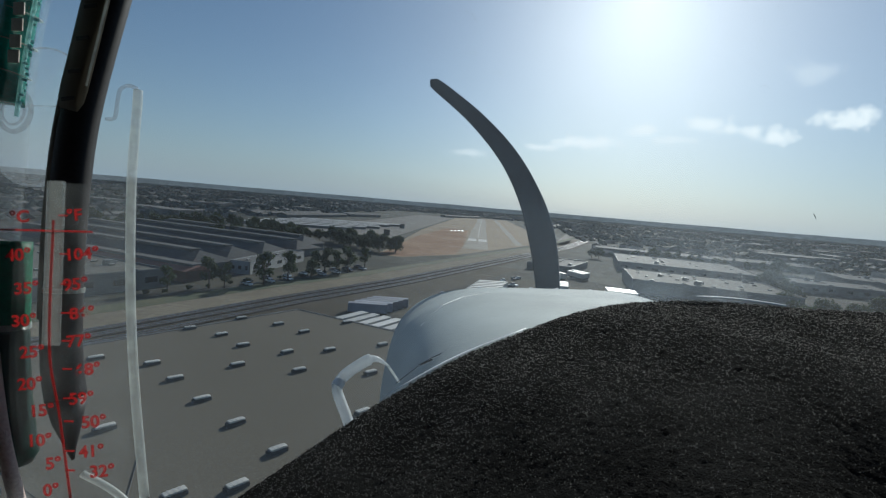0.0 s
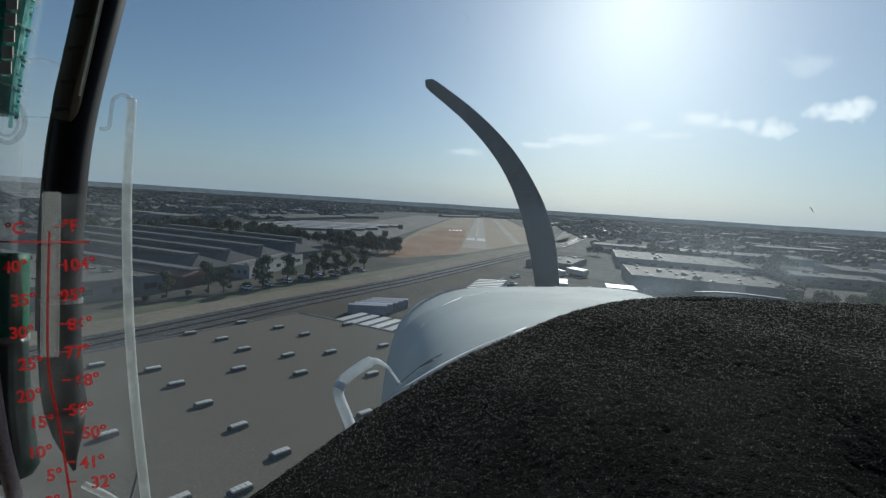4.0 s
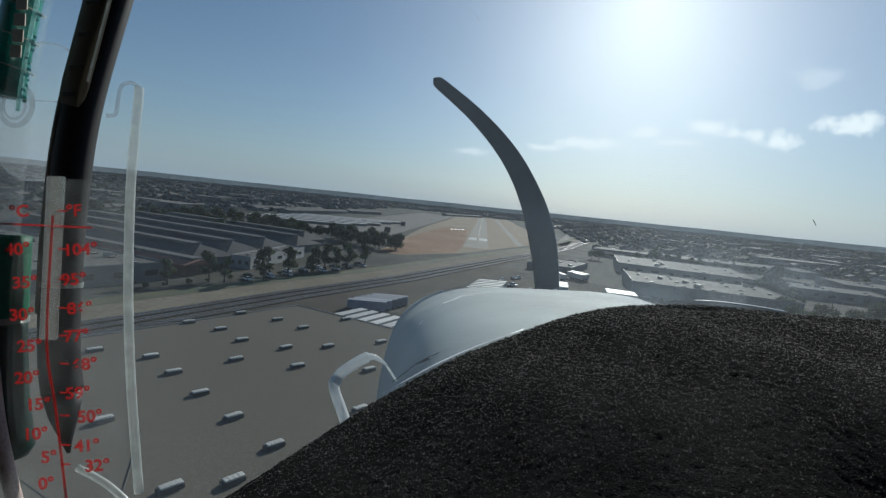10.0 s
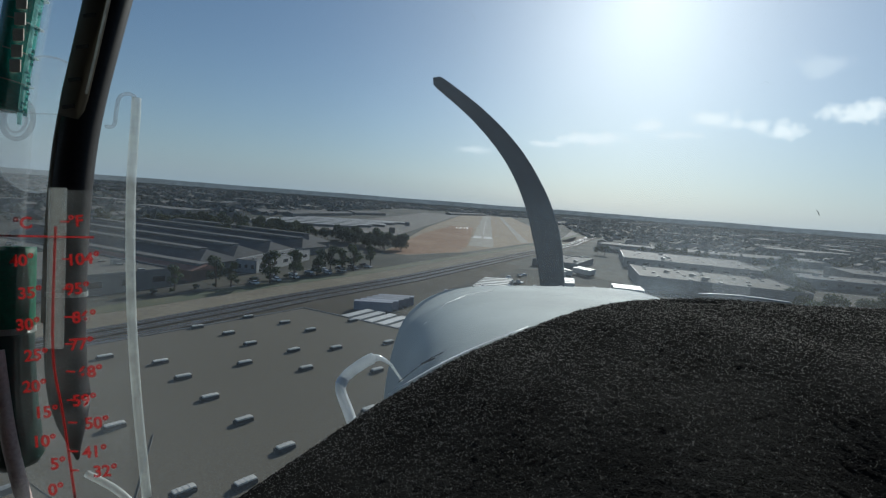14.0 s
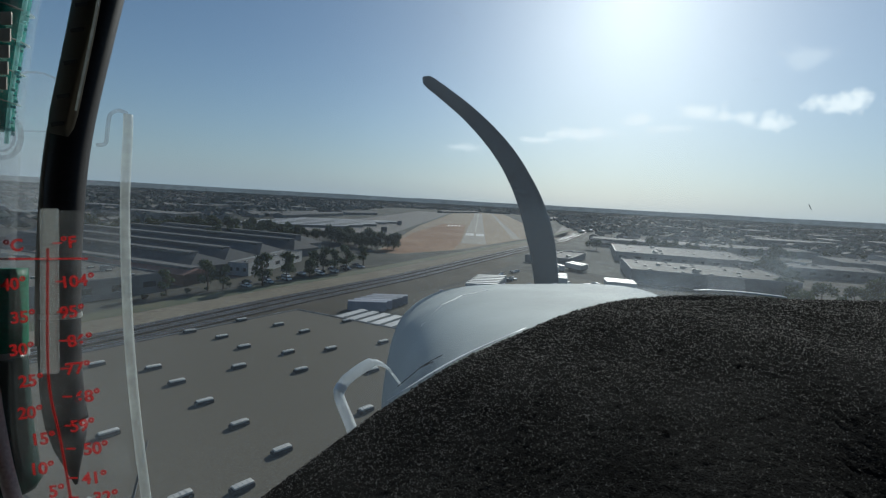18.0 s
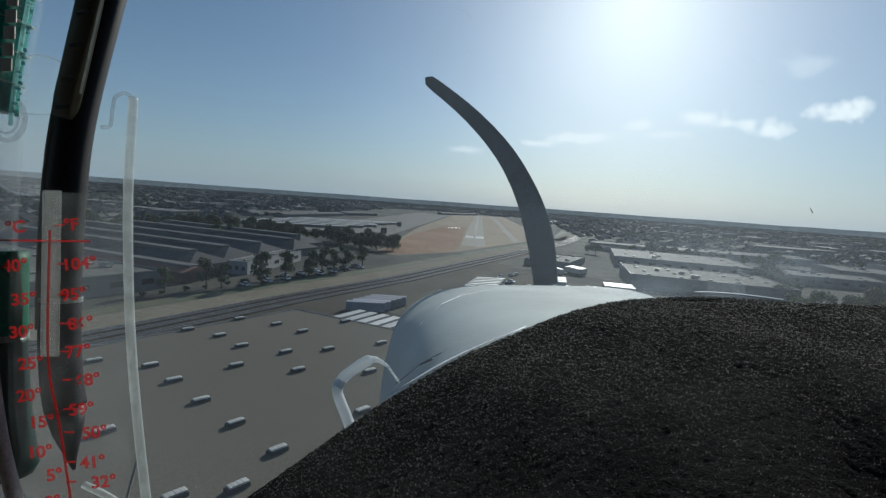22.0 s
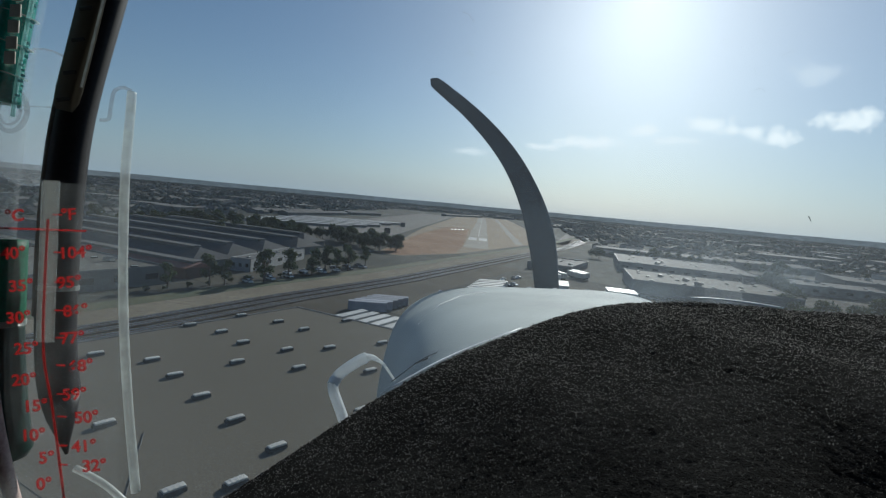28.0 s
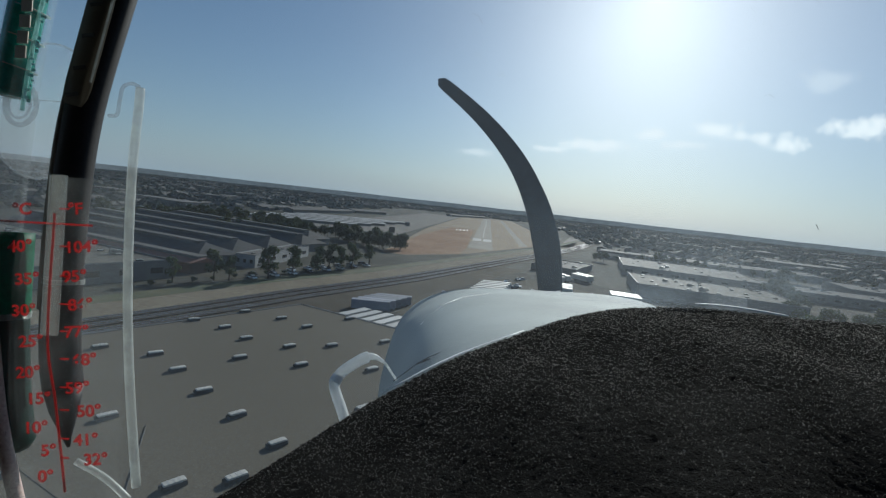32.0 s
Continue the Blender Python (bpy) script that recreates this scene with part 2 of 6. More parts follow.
M = {
    "carpet": mat("black_carpet", (0.011, 0.0108, 0.0102), 1.0, second=(0.019, 0.0186, 0.0175), scale=25, fine=700, bump=0.9, bump_scale=700, spec=0.02),
    "cowl": mat("white_aircraft_paint", (0.40, 0.44, 0.435), 0.75, second=(0.42, 0.46, 0.45), scale=1.2, fine=2.5, spec=0.12, coat=0.04),
    "lining": mat("dark_cabin_lining", (0.06, 0.06, 0.06), 0.8, second=(0.085, 0.083, 0.08), scale=6, fine=90, bump=0.1),
    "white_tube": clear("milky_white_tube", 0.8, milk_col=(0.9, 0.93, 0.94), gloss=0.05, rough=0.2, patch=0.15, patch_scale=90),
    "retainer": mat("aluminium_strip", (0.82, 0.84, 0.85), 0.5, 0.0, second=(0.9, 0.9, 0.9), scale=30),
    "rubber": mat("black_rubber_seal", (0.015, 0.015, 0.016), 0.6, scale=60),
    "prop": mat("dark_propeller_paint", (0.0238, 0.0399, 0.0552), 0.5, second=(0.0323, 0.0525, 0.0696), scale=6, fine=80, spec=0.3),
    "steel": mat("polished_steel", (0.5, 0.5, 0.52), 0.3, 0.9, scale=10),
    "pen_black": mat("black_pen_plastic", (0.011, 0.010, 0.014), 0.5, second=(0.016, 0.014, 0.017), scale=40, spec=0.25),
    "pen_clip": clear("brown_grey_pen_clip", 0.9, milk_col=(0.17, 0.150, 0.115), gloss=0.04, rough=0.3),
    "pen_mark": mat("worn_dark_print", (0.02, 0.018, 0.015), 0.5, scale=200),
    "pen_green": mat("green_pen_plastic", (0.0, 0.075, 0.038), 0.55, second=(0.0, 0.105, 0.052), scale=50, spec=0.2),
    "pen_dark_green": mat("dark_green_pen_plastic", (0.002, 0.016, 0.014), 0.35, second=(0.003, 0.03, 0.022), scale=60),
    "pen_teal": mat("dark_teal_wrap", (0.01, 0.22, 0.19), 0.25, second=(0.02, 0.30, 0.26), scale=80, spec=0.6),
    "pale_print": mat("pale_print", (0.45, 0.45, 0.38), 0.5, scale=200),
    "pink": mat("pale_pink_plastic", (0.55, 0.40, 0.36), 0.45, second=(0.62, 0.48, 0.43), scale=60),
    "red": clear("red_scale_print", 0.60, milk_col=(0.58, 0.03, 0.03), gloss=0.0),
    "glass_tube": clear("white_backed_glass_tube", 0.12, milk_col=(0.8, 0.84, 0.8), gloss=0.08),
    "acrylic": clear("clear_acrylic_plate", 0.014, milk_col=(0.62, 0.66, 0.66), gloss=0.008, rough=0.25, patch=0.05, patch_scale=45),
    "acrylic_edge": clear("frosted_acrylic_edge", 0.36, milk_col=(0.72, 0.76, 0.74), gloss=0.06, rough=0.3, patch=0.25, patch_scale=120),
    "sleeve_edge": clear("bright_sleeve_highlight", 0.6, milk_col=(0.55, 0.9, 0.9), gloss=0.1, rough=0.2, patch=0.3, patch_scale=200),
    "cup": clear("clear_soft_plastic", 0.07, milk_col=(0.8, 0.84, 0.86), gloss=0.05, rough=0.1),
    "cup_rim": clear("clear_plastic_rim", 0.26, milk_col=(0.45, 0.5, 0.55), gloss=0.06),
    "windshield": clear("dusty_windshield", 0.094, milk_col=(0.86, 0.92, 0.99), gloss=0.004, rough=0.05, patch=0.07, patch_scale=4),
    "scratch": clear("windshield_scratch", 0.3, milk_col=(1, 1, 1), gloss=0.1),
    "roof_white": mat("white_roof_membrane", (0.4428, 0.41, 0.3526), 0.7, second=(0.574, 0.533, 0.4592), scale=0.05, fine=0.7, bump=0.1, bump_scale=2),
    "roof_grey": mat("grey_roof_membrane", (0.1208, 0.116, 0.1004), 0.75, second=(0.1563, 0.1506, 0.1326), scale=0.04, fine=0.5, bump=0.1, bump_scale=2, vary=0.12, spec=0.04),
    "roof_tan": mat("tan_gravel_roof", (0.1591, 0.1502, 0.1221), 0.9, second=(0.2109, 0.1998, 0.1643), scale=0.06, fine=0.8, vary=0.1, spec=0.04),
    "roof_light": mat("pale_roof_membrane", (0.1305, 0.1261, 0.1196), 0.75, second=(0.1653, 0.1609, 0.1522), scale=0.05, fine=0.6, vary=0.12, spec=0.04),
    "wall_white": mat("white_tilt_up_concrete", (0.2788, 0.287, 0.287), 0.85, second=(0.328, 0.3321, 0.328), scale=0.2, fine=3, vary=0.06),
    "wall_grey": mat("grey_concrete_wall", (0.1394, 0.1394, 0.1353), 0.85, second=(0.1804, 0.1804, 0.1722), scale=0.2, fine=3, vary=0.15),
    "wall_blue": mat("blue_grey_painted_band", (0.1066, 0.1394, 0.1968), 0.7, second=(0.1394, 0.1722, 0.2296), scale=0.2, fine=3),
    "dark_glass": mat("dark_tinted_glass", (0.02, 0.025, 0.03), 0.12, spec=0.7, scale=0.5),
    "coping": mat("metal_coping", (0.22, 0.22, 0.22), 0.5, 0.2, scale=0.5),
    "skylight": mat("white_skylight", (0.5449, 0.529, 0.4807), 0.45, second=(0.687, 0.6555, 0.5899), scale=1, vary=0.15),
    "unit": mat("galvanised_roof_unit", (0.2, 0.2, 0.19), 0.5, 0.3, second=(0.3, 0.3, 0.28), scale=1, vary=0.3),
    "roof_great": mat("worn_grey_roof_sheet", (0.1348, 0.1222, 0.09751), 0.9, second=(0.1469, 0.1331, 0.1063), scale=0.025, fine=6.0, spec=0.06),
    "metal_roof": mat("galvanised_metal_roof", (0.45, 0.44, 0.42), 0.6, 0.4, second=(0.52, 0.51, 0.48), scale=0.1, fine=2.0),
    # dark tone carries the shaded ends of the skylights
    "curb": mat("dark_skylight_curb", (0.05, 0.05, 0.047), 0.8, second=(0.075, 0.074, 0.07), scale=2),
    # dark tone carries the shade on the sheds' near slopes
    "shed_roof": mat("shaded_grey_shed_roof", (0.06199, 0.06376, 0.06612), 0.8, second=(0.08856, 0.08971, 0.09151), scale=0.08, fine=1.2, vary=0.1, spec=0.15),
    "brown_wall": mat("brown_painted_wall", (0.10, 0.062, 0.045), 0.85, second=(0.14, 0.09, 0.066), scale=0.3, fine=3),
    "rust_roof": mat("rust_red_roof", (0.20, 0.095, 0.065), 0.85, second=(0.27, 0.14, 0.10), scale=0.1, fine=1.5),
    "asphalt": mat("asphalt", (0.07052, 0.0656, 0.0492), 0.95, second=(0.09676, 0.0902, 0.0697), scale=0.04, fine=0.8, spec=0.1),
    "concrete": mat("pale_road_concrete", (0.1558, 0.146, 0.1312), 0.9, second=(0.205, 0.1927, 0.1722), scale=0.05, fine=0.9, spec=0.1),
    "runway": mat("runway_concrete", (0.1719, 0.1547, 0.1222), 0.9, second=(0.2079, 0.1848, 0.146), scale=0.02, fine=0.3),
    "dry": mat("dry_grass", (0.16, 0.11, 0.055), 0.95, second=(0.205, 0.148, 0.08), scale=0.02, fine=0.2),
    "sand": mat("pale_dirt", (0.1706, 0.1476, 0.1082), 0.95, second=(0.2165, 0.1902, 0.141), scale=0.05, fine=0.6, spec=0.1),
    "verge": mat("verge_grass", (0.0451, 0.0615, 0.02296), 0.95, second=(0.0902, 0.0861, 0.041), scale=0.07, fine=1.0),
    "lawn": mat("mown_lawn", (0.0369, 0.0697, 0.01476), 0.95, second=(0.0697, 0.1025, 0.0287), scale=0.15, fine=2.0, spec=0.1),
    "bed": mat("bare_brown_soil", (0.060, 0.052, 0.038), 0.95, second=(0.088, 0.077, 0.058), scale=0.08, fine=1.2, spec=0.1),
    "ballast": mat("rusty_gravel_ballast", (0.062, 0.053, 0.045), 0.95, second=(0.095, 0.084, 0.072), scale=0.3, fine=5, spec=0.1),
    "orange_soil": mat("bare_orange_soil", (0.235, 0.135, 0.075), 0.95, second=(0.285, 0.180, 0.11), scale=0.02, fine=0.2, spec=0.1),
    "lamp": mat("white_runway_lamp", (0.8, 0.8, 0.8), 0.3, scale=1),
    "container": mat("blue_grey_container", (0.20, 0.215, 0.265), 0.6, second=(0.27, 0.28, 0.32), scale=0.5, fine=6, vary=0.25),
    "paint": mat("white_road_paint", (0.42, 0.42, 0.40), 0.85, scale=0.5),
    "bark": mat("bark", (0.07, 0.05, 0.035), 0.9, second=(0.11, 0.08, 0.06), scale=3),
    "leaf": mat("dull_green_leaves", (0.026, 0.042, 0.014), 0.7, second=(0.055, 0.075, 0.028), scale=0.35, fine=3, vary=0.35),
    # foliage greyed and lightened: distance haze put into its colour
    "leaf_far": mat("hazed_far_foliage", (0.09409, 0.1115, 0.1053), 0.95, second=(0.1054, 0.1227, 0.1151), scale=0.012, fine=0.08),
    "far_house": mat("far_house_walls", (0.1706, 0.164, 0.1542), 0.9, second=(0.2165, 0.2099, 0.1968), scale=0.01, fine=0.05),
    "far_roof": mat("far_house_roofs", (0.1045, 0.1011, 0.09409), 0.9, second=(0.1533, 0.1464, 0.1359), scale=0.012, fine=0.05),
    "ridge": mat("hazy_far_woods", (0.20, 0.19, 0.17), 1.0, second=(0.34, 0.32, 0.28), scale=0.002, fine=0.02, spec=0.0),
    "car": mat("car_paint", (0.35, 0.36, 0.37), 0.3, 0.1, second=(0.42, 0.42, 0.43), scale=2, vary=0.85, coat=0.6),
    "car_white": mat("white_car_paint", (0.72, 0.72, 0.7), 0.3, scale=2, coat=0.6),
    "car_dark": mat("dark_car_paint", (0.03, 0.032, 0.04), 0.3, scale=2, coat=0.6, vary=0.4),
    "tyre": mat("tyre_rubber", (0.02, 0.02, 0.02), 0.8, scale=5),
    "trailer": mat("white_trailer_sheet", (0.4836, 0.468, 0.429), 0.5, second=(0.5616, 0.546, 0.507), scale=0.4, fine=6, vary=0.2),
}

# the ground: yards, dirt and planting close by, a patchwork of lots further out
gm = bpy.data.materials.new("district_ground")
gm.use_nodes = True
gn, gl = gm.node_tree.nodes, gm.node_tree.links
gb = gn["Principled BSDF"]
gb.inputs["Roughness"].default_value, gb.inputs["Specular IOR Level"].default_value = 0.95, 0.1
g_tc = gn.new("ShaderNodeTexCoord")
g_v = gn.new("ShaderNodeTexVoronoi")
g_v.inputs["Scale"].default_value = 0.022
g_n1, g_n2 = gn.new("ShaderNodeTexNoise"), gn.new("ShaderNodeTexNoise")
g_n1.inputs["Scale"].default_value, g_n1.inputs["Detail"].default_value = 0.006, 6
g_n2.inputs["Scale"].default_value, g_n2.inputs["Detail"].default_value = 0.12, 6
for n in (g_v, g_n1, g_n2):
    gl.new(g_tc.outputs["Object"], n.inputs["Vector"])
g_r1, g_r2 = gn.new("ShaderNodeValToRGB"), gn.new("ShaderNodeValToRGB")
for r, cols in ((g_r1, ((0.36, (0.04, 0.046, 0.034)), (0.5, (0.075, 0.075, 0.064)), (0.64, (0.12, 0.112, 0.095)))),
                (g_r2, ((0.30, (0.035, 0.038, 0.03)), (0.55, (0.08, 0.078, 0.07)), (0.75, (0.14, 0.13, 0.112))))):
    r.color_ramp.elements.new(0.5)
    for e, (p, c) in zip(r.color_ramp.elements, cols):
        e.position, e.color = p, (*c, 1)
gl.new(g_n1.outputs["Fac"], g_r1.inputs[0])
gl.new(g_n2.outputs["Fac"], g_r2.inputs[0])
g_m1, g_m2 = gn.new("ShaderNodeMix"), gn.new("ShaderNodeMix")
g_m1.data_type = g_m2.data_type = "RGBA"
g_m1.inputs["Factor"].default_value = 0.5
gl.new(g_r1.outputs[0], g_m1.inputs["A"])
gl.new(g_r2.outputs[0], g_m1.inputs["B"])
g_m2.blend_type, g_m2.inputs["Factor"].default_value = "SOFT_LIGHT", 0.5
gl.new(g_m1.outputs["Result"], g_m2.inputs["A"])
g_bw = gn.new("ShaderNodeRGBToBW")
gl.new(g_v.outputs["Color"], g_bw.inputs[0])
gl.new(g_bw.outputs[0], g_m2.inputs["B"])
g_hs = gn.new("ShaderNodeHueSaturation")
g_hs.inputs["Saturation"].default_value = 1.15
gl.new(g_m2.outputs["Result"], g_hs.inputs["Color"])
gl.new(g_hs.outputs[0], gb.inputs["Base Color"])
M["ground"] = gm

# carpet fibres: most are black, some carry a glint as pale colour
fm = bpy.data.materials.new("carpet_fibre")
fm.use_nodes = True
fn, fl = fm.node_tree.nodes, fm.node_tree.links
f_geo, f_ramp = fn.new("ShaderNodeNewGeometry"), fn.new("ShaderNodeValToRGB")
f_ramp.color_ramp.elements.new(0.72).color = (0.245, 0.232, 0.212, 1)
f_ramp.color_ramp.elements[0].position, f_ramp.color_ramp.elements[0].color = 0.40, (0.008, 0.0078, 0.0072, 1)
f_ramp.color_ramp.elements[2].position, f_ramp.color_ramp.elements[2].color = 1.0, (0.66, 0.64, 0.61, 1)
fl.new(f_geo.outputs["Random Per Island"], f_ramp.inputs[0])
fl.new(f_ramp.outputs[0], fn["Principled BSDF"].inputs["Base Color"])
fn["Principled BSDF"].inputs["Roughness"].default_value = 0.5
fn["Principled BSDF"].inputs["Specular IOR Level"].default_value = 0.15
f_tr, f_mx = fn.new("ShaderNodeBsdfTranslucent"), fn.new("ShaderNodeMixShader")
fl.new(f_ramp.outputs[0], f_tr.inputs["Color"])
f_mx.inputs[0].default_value = 0.45
fl.new(fn["Principled BSDF"].outputs[0], f_mx.inputs[1])
fl.new(f_tr.outputs[0], f_mx.inputs[2])
fl.new(f_mx.outputs[0], fn["Material Output"].inputs["Surface"])
M["fibre"] = fm

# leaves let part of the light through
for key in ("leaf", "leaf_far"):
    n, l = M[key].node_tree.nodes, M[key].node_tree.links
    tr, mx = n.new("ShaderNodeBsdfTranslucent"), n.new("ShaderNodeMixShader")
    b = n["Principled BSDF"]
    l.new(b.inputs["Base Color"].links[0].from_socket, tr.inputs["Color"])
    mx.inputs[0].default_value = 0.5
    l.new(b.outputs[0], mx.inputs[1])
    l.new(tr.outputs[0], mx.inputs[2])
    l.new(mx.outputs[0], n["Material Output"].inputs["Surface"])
b = M["lamp"].node_tree.nodes["Principled BSDF"]
b.inputs["Emission Color"].default_value, b.inputs["Emission Strength"].default_value = (1.0, 0.95, 0.85, 1), 4.0
# haze over the far backdrop is put in as a faint glow of its own
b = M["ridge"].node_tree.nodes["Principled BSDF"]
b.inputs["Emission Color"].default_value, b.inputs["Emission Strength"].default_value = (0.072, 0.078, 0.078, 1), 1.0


def milky_film(name, amount, scale):
    """A film on the windshield, for dried smears and for added haze: milky towards its middle, torn by streaks, clear
    at its edge.
    """
    m = clear(name, 0.1, milk_col=(0.80, 0.90, 1.0), gloss=0.0)
    n, l = m.node_tree.nodes, m.node_tree.links
    tc, ln, nz, a, b = n.new("ShaderNodeTexCoord"), n.new("ShaderNodeVectorMath"), n.new("ShaderNodeTexNoise"), n.new("ShaderNodeMapRange"), n.new("ShaderNodeMath")
    ln.operation, b.operation = "LENGTH", "MULTIPLY"
    l.new(tc.outputs["Object"], ln.inputs[0])
    l.new(tc.outputs["Object"], nz.inputs["Vector"])
    nz.inputs["Scale"].default_value, nz.inputs["Detail"].default_value = scale, 5
    a.interpolation_type = "SMOOTHSTEP"
    for k, v in (("From Min", 1.0), ("From Max", 0.1), ("To Min", 0.0), ("To Max", amount)):
        a.inputs[k].default_value = v
    l.new(ln.outputs["Value"], a.inputs["Value"])
    l.new(a.outputs[0], b.inputs[0])
    l.new(nz.outputs["Fac"], b.inputs[1])
    mix = [x for x in n if x.type == "MIX_SHADER" and x.inputs[1].is_linked and x.inputs[1].links[0].from_node.type == "BSDF_TRANSPARENT"][0]
    l.new(b.outputs[0], mix.inputs[0])
    return m


M["smear"] = milky_film("dried_smear", 0.34, 3.0)
# bluish films add haze before the far land
M["far_haze"] = milky_film("far_haze_film", 0.20, 1.5)
M["trace"] = clear("sticker_trace", 0.05, milk_col=(0.85, 0.9, 0.95), gloss=0.0, patch=0.06, patch_scale=30)
M["right_haze"] = milky_film("right_haze_film", 0.19, 1.5)

# ---- building helpers ----
def mesh_of(name, bm, material, smooth=False):
    me = bpy.data.meshes.new(name)
    bm.to_mesh(me)
    bm.free()
    me.materials.append(M[material])
    if smooth:
        me.polygons.foreach_set("use_smooth", [True] * len(me.polygons))
    return me


def part(name, bm, material, parent, label="", smooth=False):
    """One mesh object under a thing or a part."""
    ob = new(name, bm if isinstance(bm, bpy.types.Mesh) else mesh_of(name, bm, material, smooth))
    ob.parent = parent
    return tagged(ob, label)


def thing(name, m, label, category, group="", kind=""):
    ob = new(name)
    ob.matrix_world = m
    ob.empty_display_size = 0.2
    return tagged(ob, label, category, group, kind)


def solo(name, bm, material, label="", category="", group="", kind="", m=None, smooth=False):
    ob = new(name, mesh_of(name, bm, material, smooth))
    if m is not None:
        ob.matrix_world = m
    return tagged(ob, label, category, group, kind)


def box(x0, y0, z0, x1, y1, z1, bevel=0.0, bm=None):
    own = bmesh.new()
    bmesh.ops.create_cube(own, size=1, matrix=Matrix.Translation(((x0 + x1) / 2, (y0 + y1) / 2, (z0 + z1) / 2)) @ Matrix.Diagonal((x1 - x0, y1 - y0, z1 - z0, 1)))
    if bevel:
        bmesh.ops.bevel(own, geom=own.edges[:], offset=bevel, segments=2, affect="EDGES", profile=0.6)
    if bm is None:
        return own
    me = bpy.data.meshes.new("tmp")
    own.to_mesh(me)
    own.free()
    bm.from_mesh(me)
    bpy.data.meshes.remove(me)
    return bm


def prism(corners, z0, z1):
    """A block over a footprint of four or more corners."""
    bm = bmesh.new()
    lo = [bm.verts.new((x, y, z0)) for x, y in corners]
    hi = [bm.verts.new((x, y, z1)) for x, y in corners]
    bm.faces.new(hi)
    bm.faces.new(lo[::-1])
    for i in range(len(corners)):
        j = (i + 1) % len(corners)
        bm.faces.new((lo[i], lo[j], hi[j], hi[i]))
    bmesh.ops.recalc_face_normals(bm, faces=bm.faces[:])
    return bm


def ribbon(points, width, z0, z1):
    """A flat strip with thickness along a line in plan."""
    pts = [Vector(p) for p in points]
    left, right = [], []
    for i, p in enumerate(pts):
        d = (pts[min(i + 1, len(pts) - 1)] - pts[max(i - 1, 0)]).normalized()
        nrm = Vector((-d.y, d.x)) * width / 2
        left.append(p + nrm)
        right.append(p - nrm)
    bm = bmesh.new()
    rows = [[bm.verts.new((*q, z)) for q, z in ((l, z1), (r, z1), (r, z0), (l, z0))] for l, r in zip(left, right)]
    for a, b in zip(rows, rows[1:]):
        for k in range(4):
            bm.faces.new((a[k], a[(k + 1) % 4], b[(k + 1) % 4], b[k]))
    bm.faces.new(rows[0])
    bm.faces.new(rows[-1][::-1])
    bmesh.ops.recalc_face_normals(bm, faces=bm.faces[:])
    return bm


def tube(points, radii, sides=12, cap=True, squash=1.0):
    """A round bar along a line of points, with a radius at each."""
    pts = [Vector(p) for p in points]
    bm = bmesh.new()
    rings, ref = [], Vector((0, 1, 0.13)).normalized()
    for i, p in enumerate(pts):
        d = (pts[min(i + 1, len(pts) - 1)] - pts[max(i - 1, 0)]).normalized()
        a = d.cross(ref).normalized()
        b = a.cross(d).normalized()
        r = radii[i] if isinstance(radii, (list, tuple)) else radii
        rings.append([bm.verts.new(p + a * r * math.cos(2 * math.pi * k / sides) + b * r * squash * math.sin(2 * math.pi * k / sides)) for k in range(sides)])
    for u, v in zip(rings, rings[1:]):
        for k in range(sides):
            bm.faces.new((u[k], u[(k + 1) % sides], v[(k + 1) % sides], v[k]))
    if cap:
        bm.faces.new(rings[0][::-1])
        bm.faces.new(rings[-1])
    bmesh.ops.recalc_face_normals(bm, faces=bm.faces[:])
    return bm


def smooth_line(points, steps=6):
    """A smooth line through points."""
    P = [Vector(p) for p in points]
    out = []
    for i in range(len(P) - 1):
        a, b, c, d = P[max(i - 1, 0)], P[i], P[i + 1], P[min(i + 2, len(P) - 1)]
        for k in range(steps):
            t = k / steps
            out.append(0.5 * (2 * b + (c - a) * t + (2 * a - 5 * b + 4 * c - d) * t * t + (3 * b - a - 3 * c + d) * t ** 3))
    return out + [P[-1]]


def grid_mesh(name, pts, nu, nv, material, smooth=True):
    """A sheet from an array of nu x nv places."""
    idx = np.arange(nu * nv).reshape(nu, nv)
    f = np.stack([idx[:-1, :-1], idx[1:, :-1], idx[1:, 1:], idx[:-1, 1:]], -1).reshape(-1, 4)
    me = bpy.data.meshes.new(name)
    me.from_pydata(pts.reshape(-1, 3).tolist(), [], f.tolist())
    me.materials.append(M[material])
    if smooth:
        me.polygons.foreach_set("use_smooth", [True] * len(me.polygons))
    return me


def polar(o, length, deg):
    return Vector((o[0] + length * math.cos(radians(deg)), o[1] + length * math.sin(radians(deg))))

# ---- ground, roads, airfield ----
bm = bmesh.new()
rings, SEG = (60, 150, 300, 600, 1200, 2400, 4880), 96
prev = [bm.verts.new((0, 250, 0))] * SEG
for r in rings:
    ring = [bm.verts.new((r * math.cos(2 * math.pi * k / SEG), 250 * max(0, 1 - r / 4000) + r * math.sin(2 * math.pi * k / SEG), 0)) for k in range(SEG)]
    for k in range(SEG):
        j = (k + 1) % SEG
        bm.faces.new((prev[k], ring[k], ring[j]) if prev[k] is prev[j] else (prev[k], ring[k], ring[j], prev[j]))
    prev = ring
solo("ground", bm, "ground", "grey-brown patchwork of yards, lots and planting across the flat district", "ground", kind="structure")

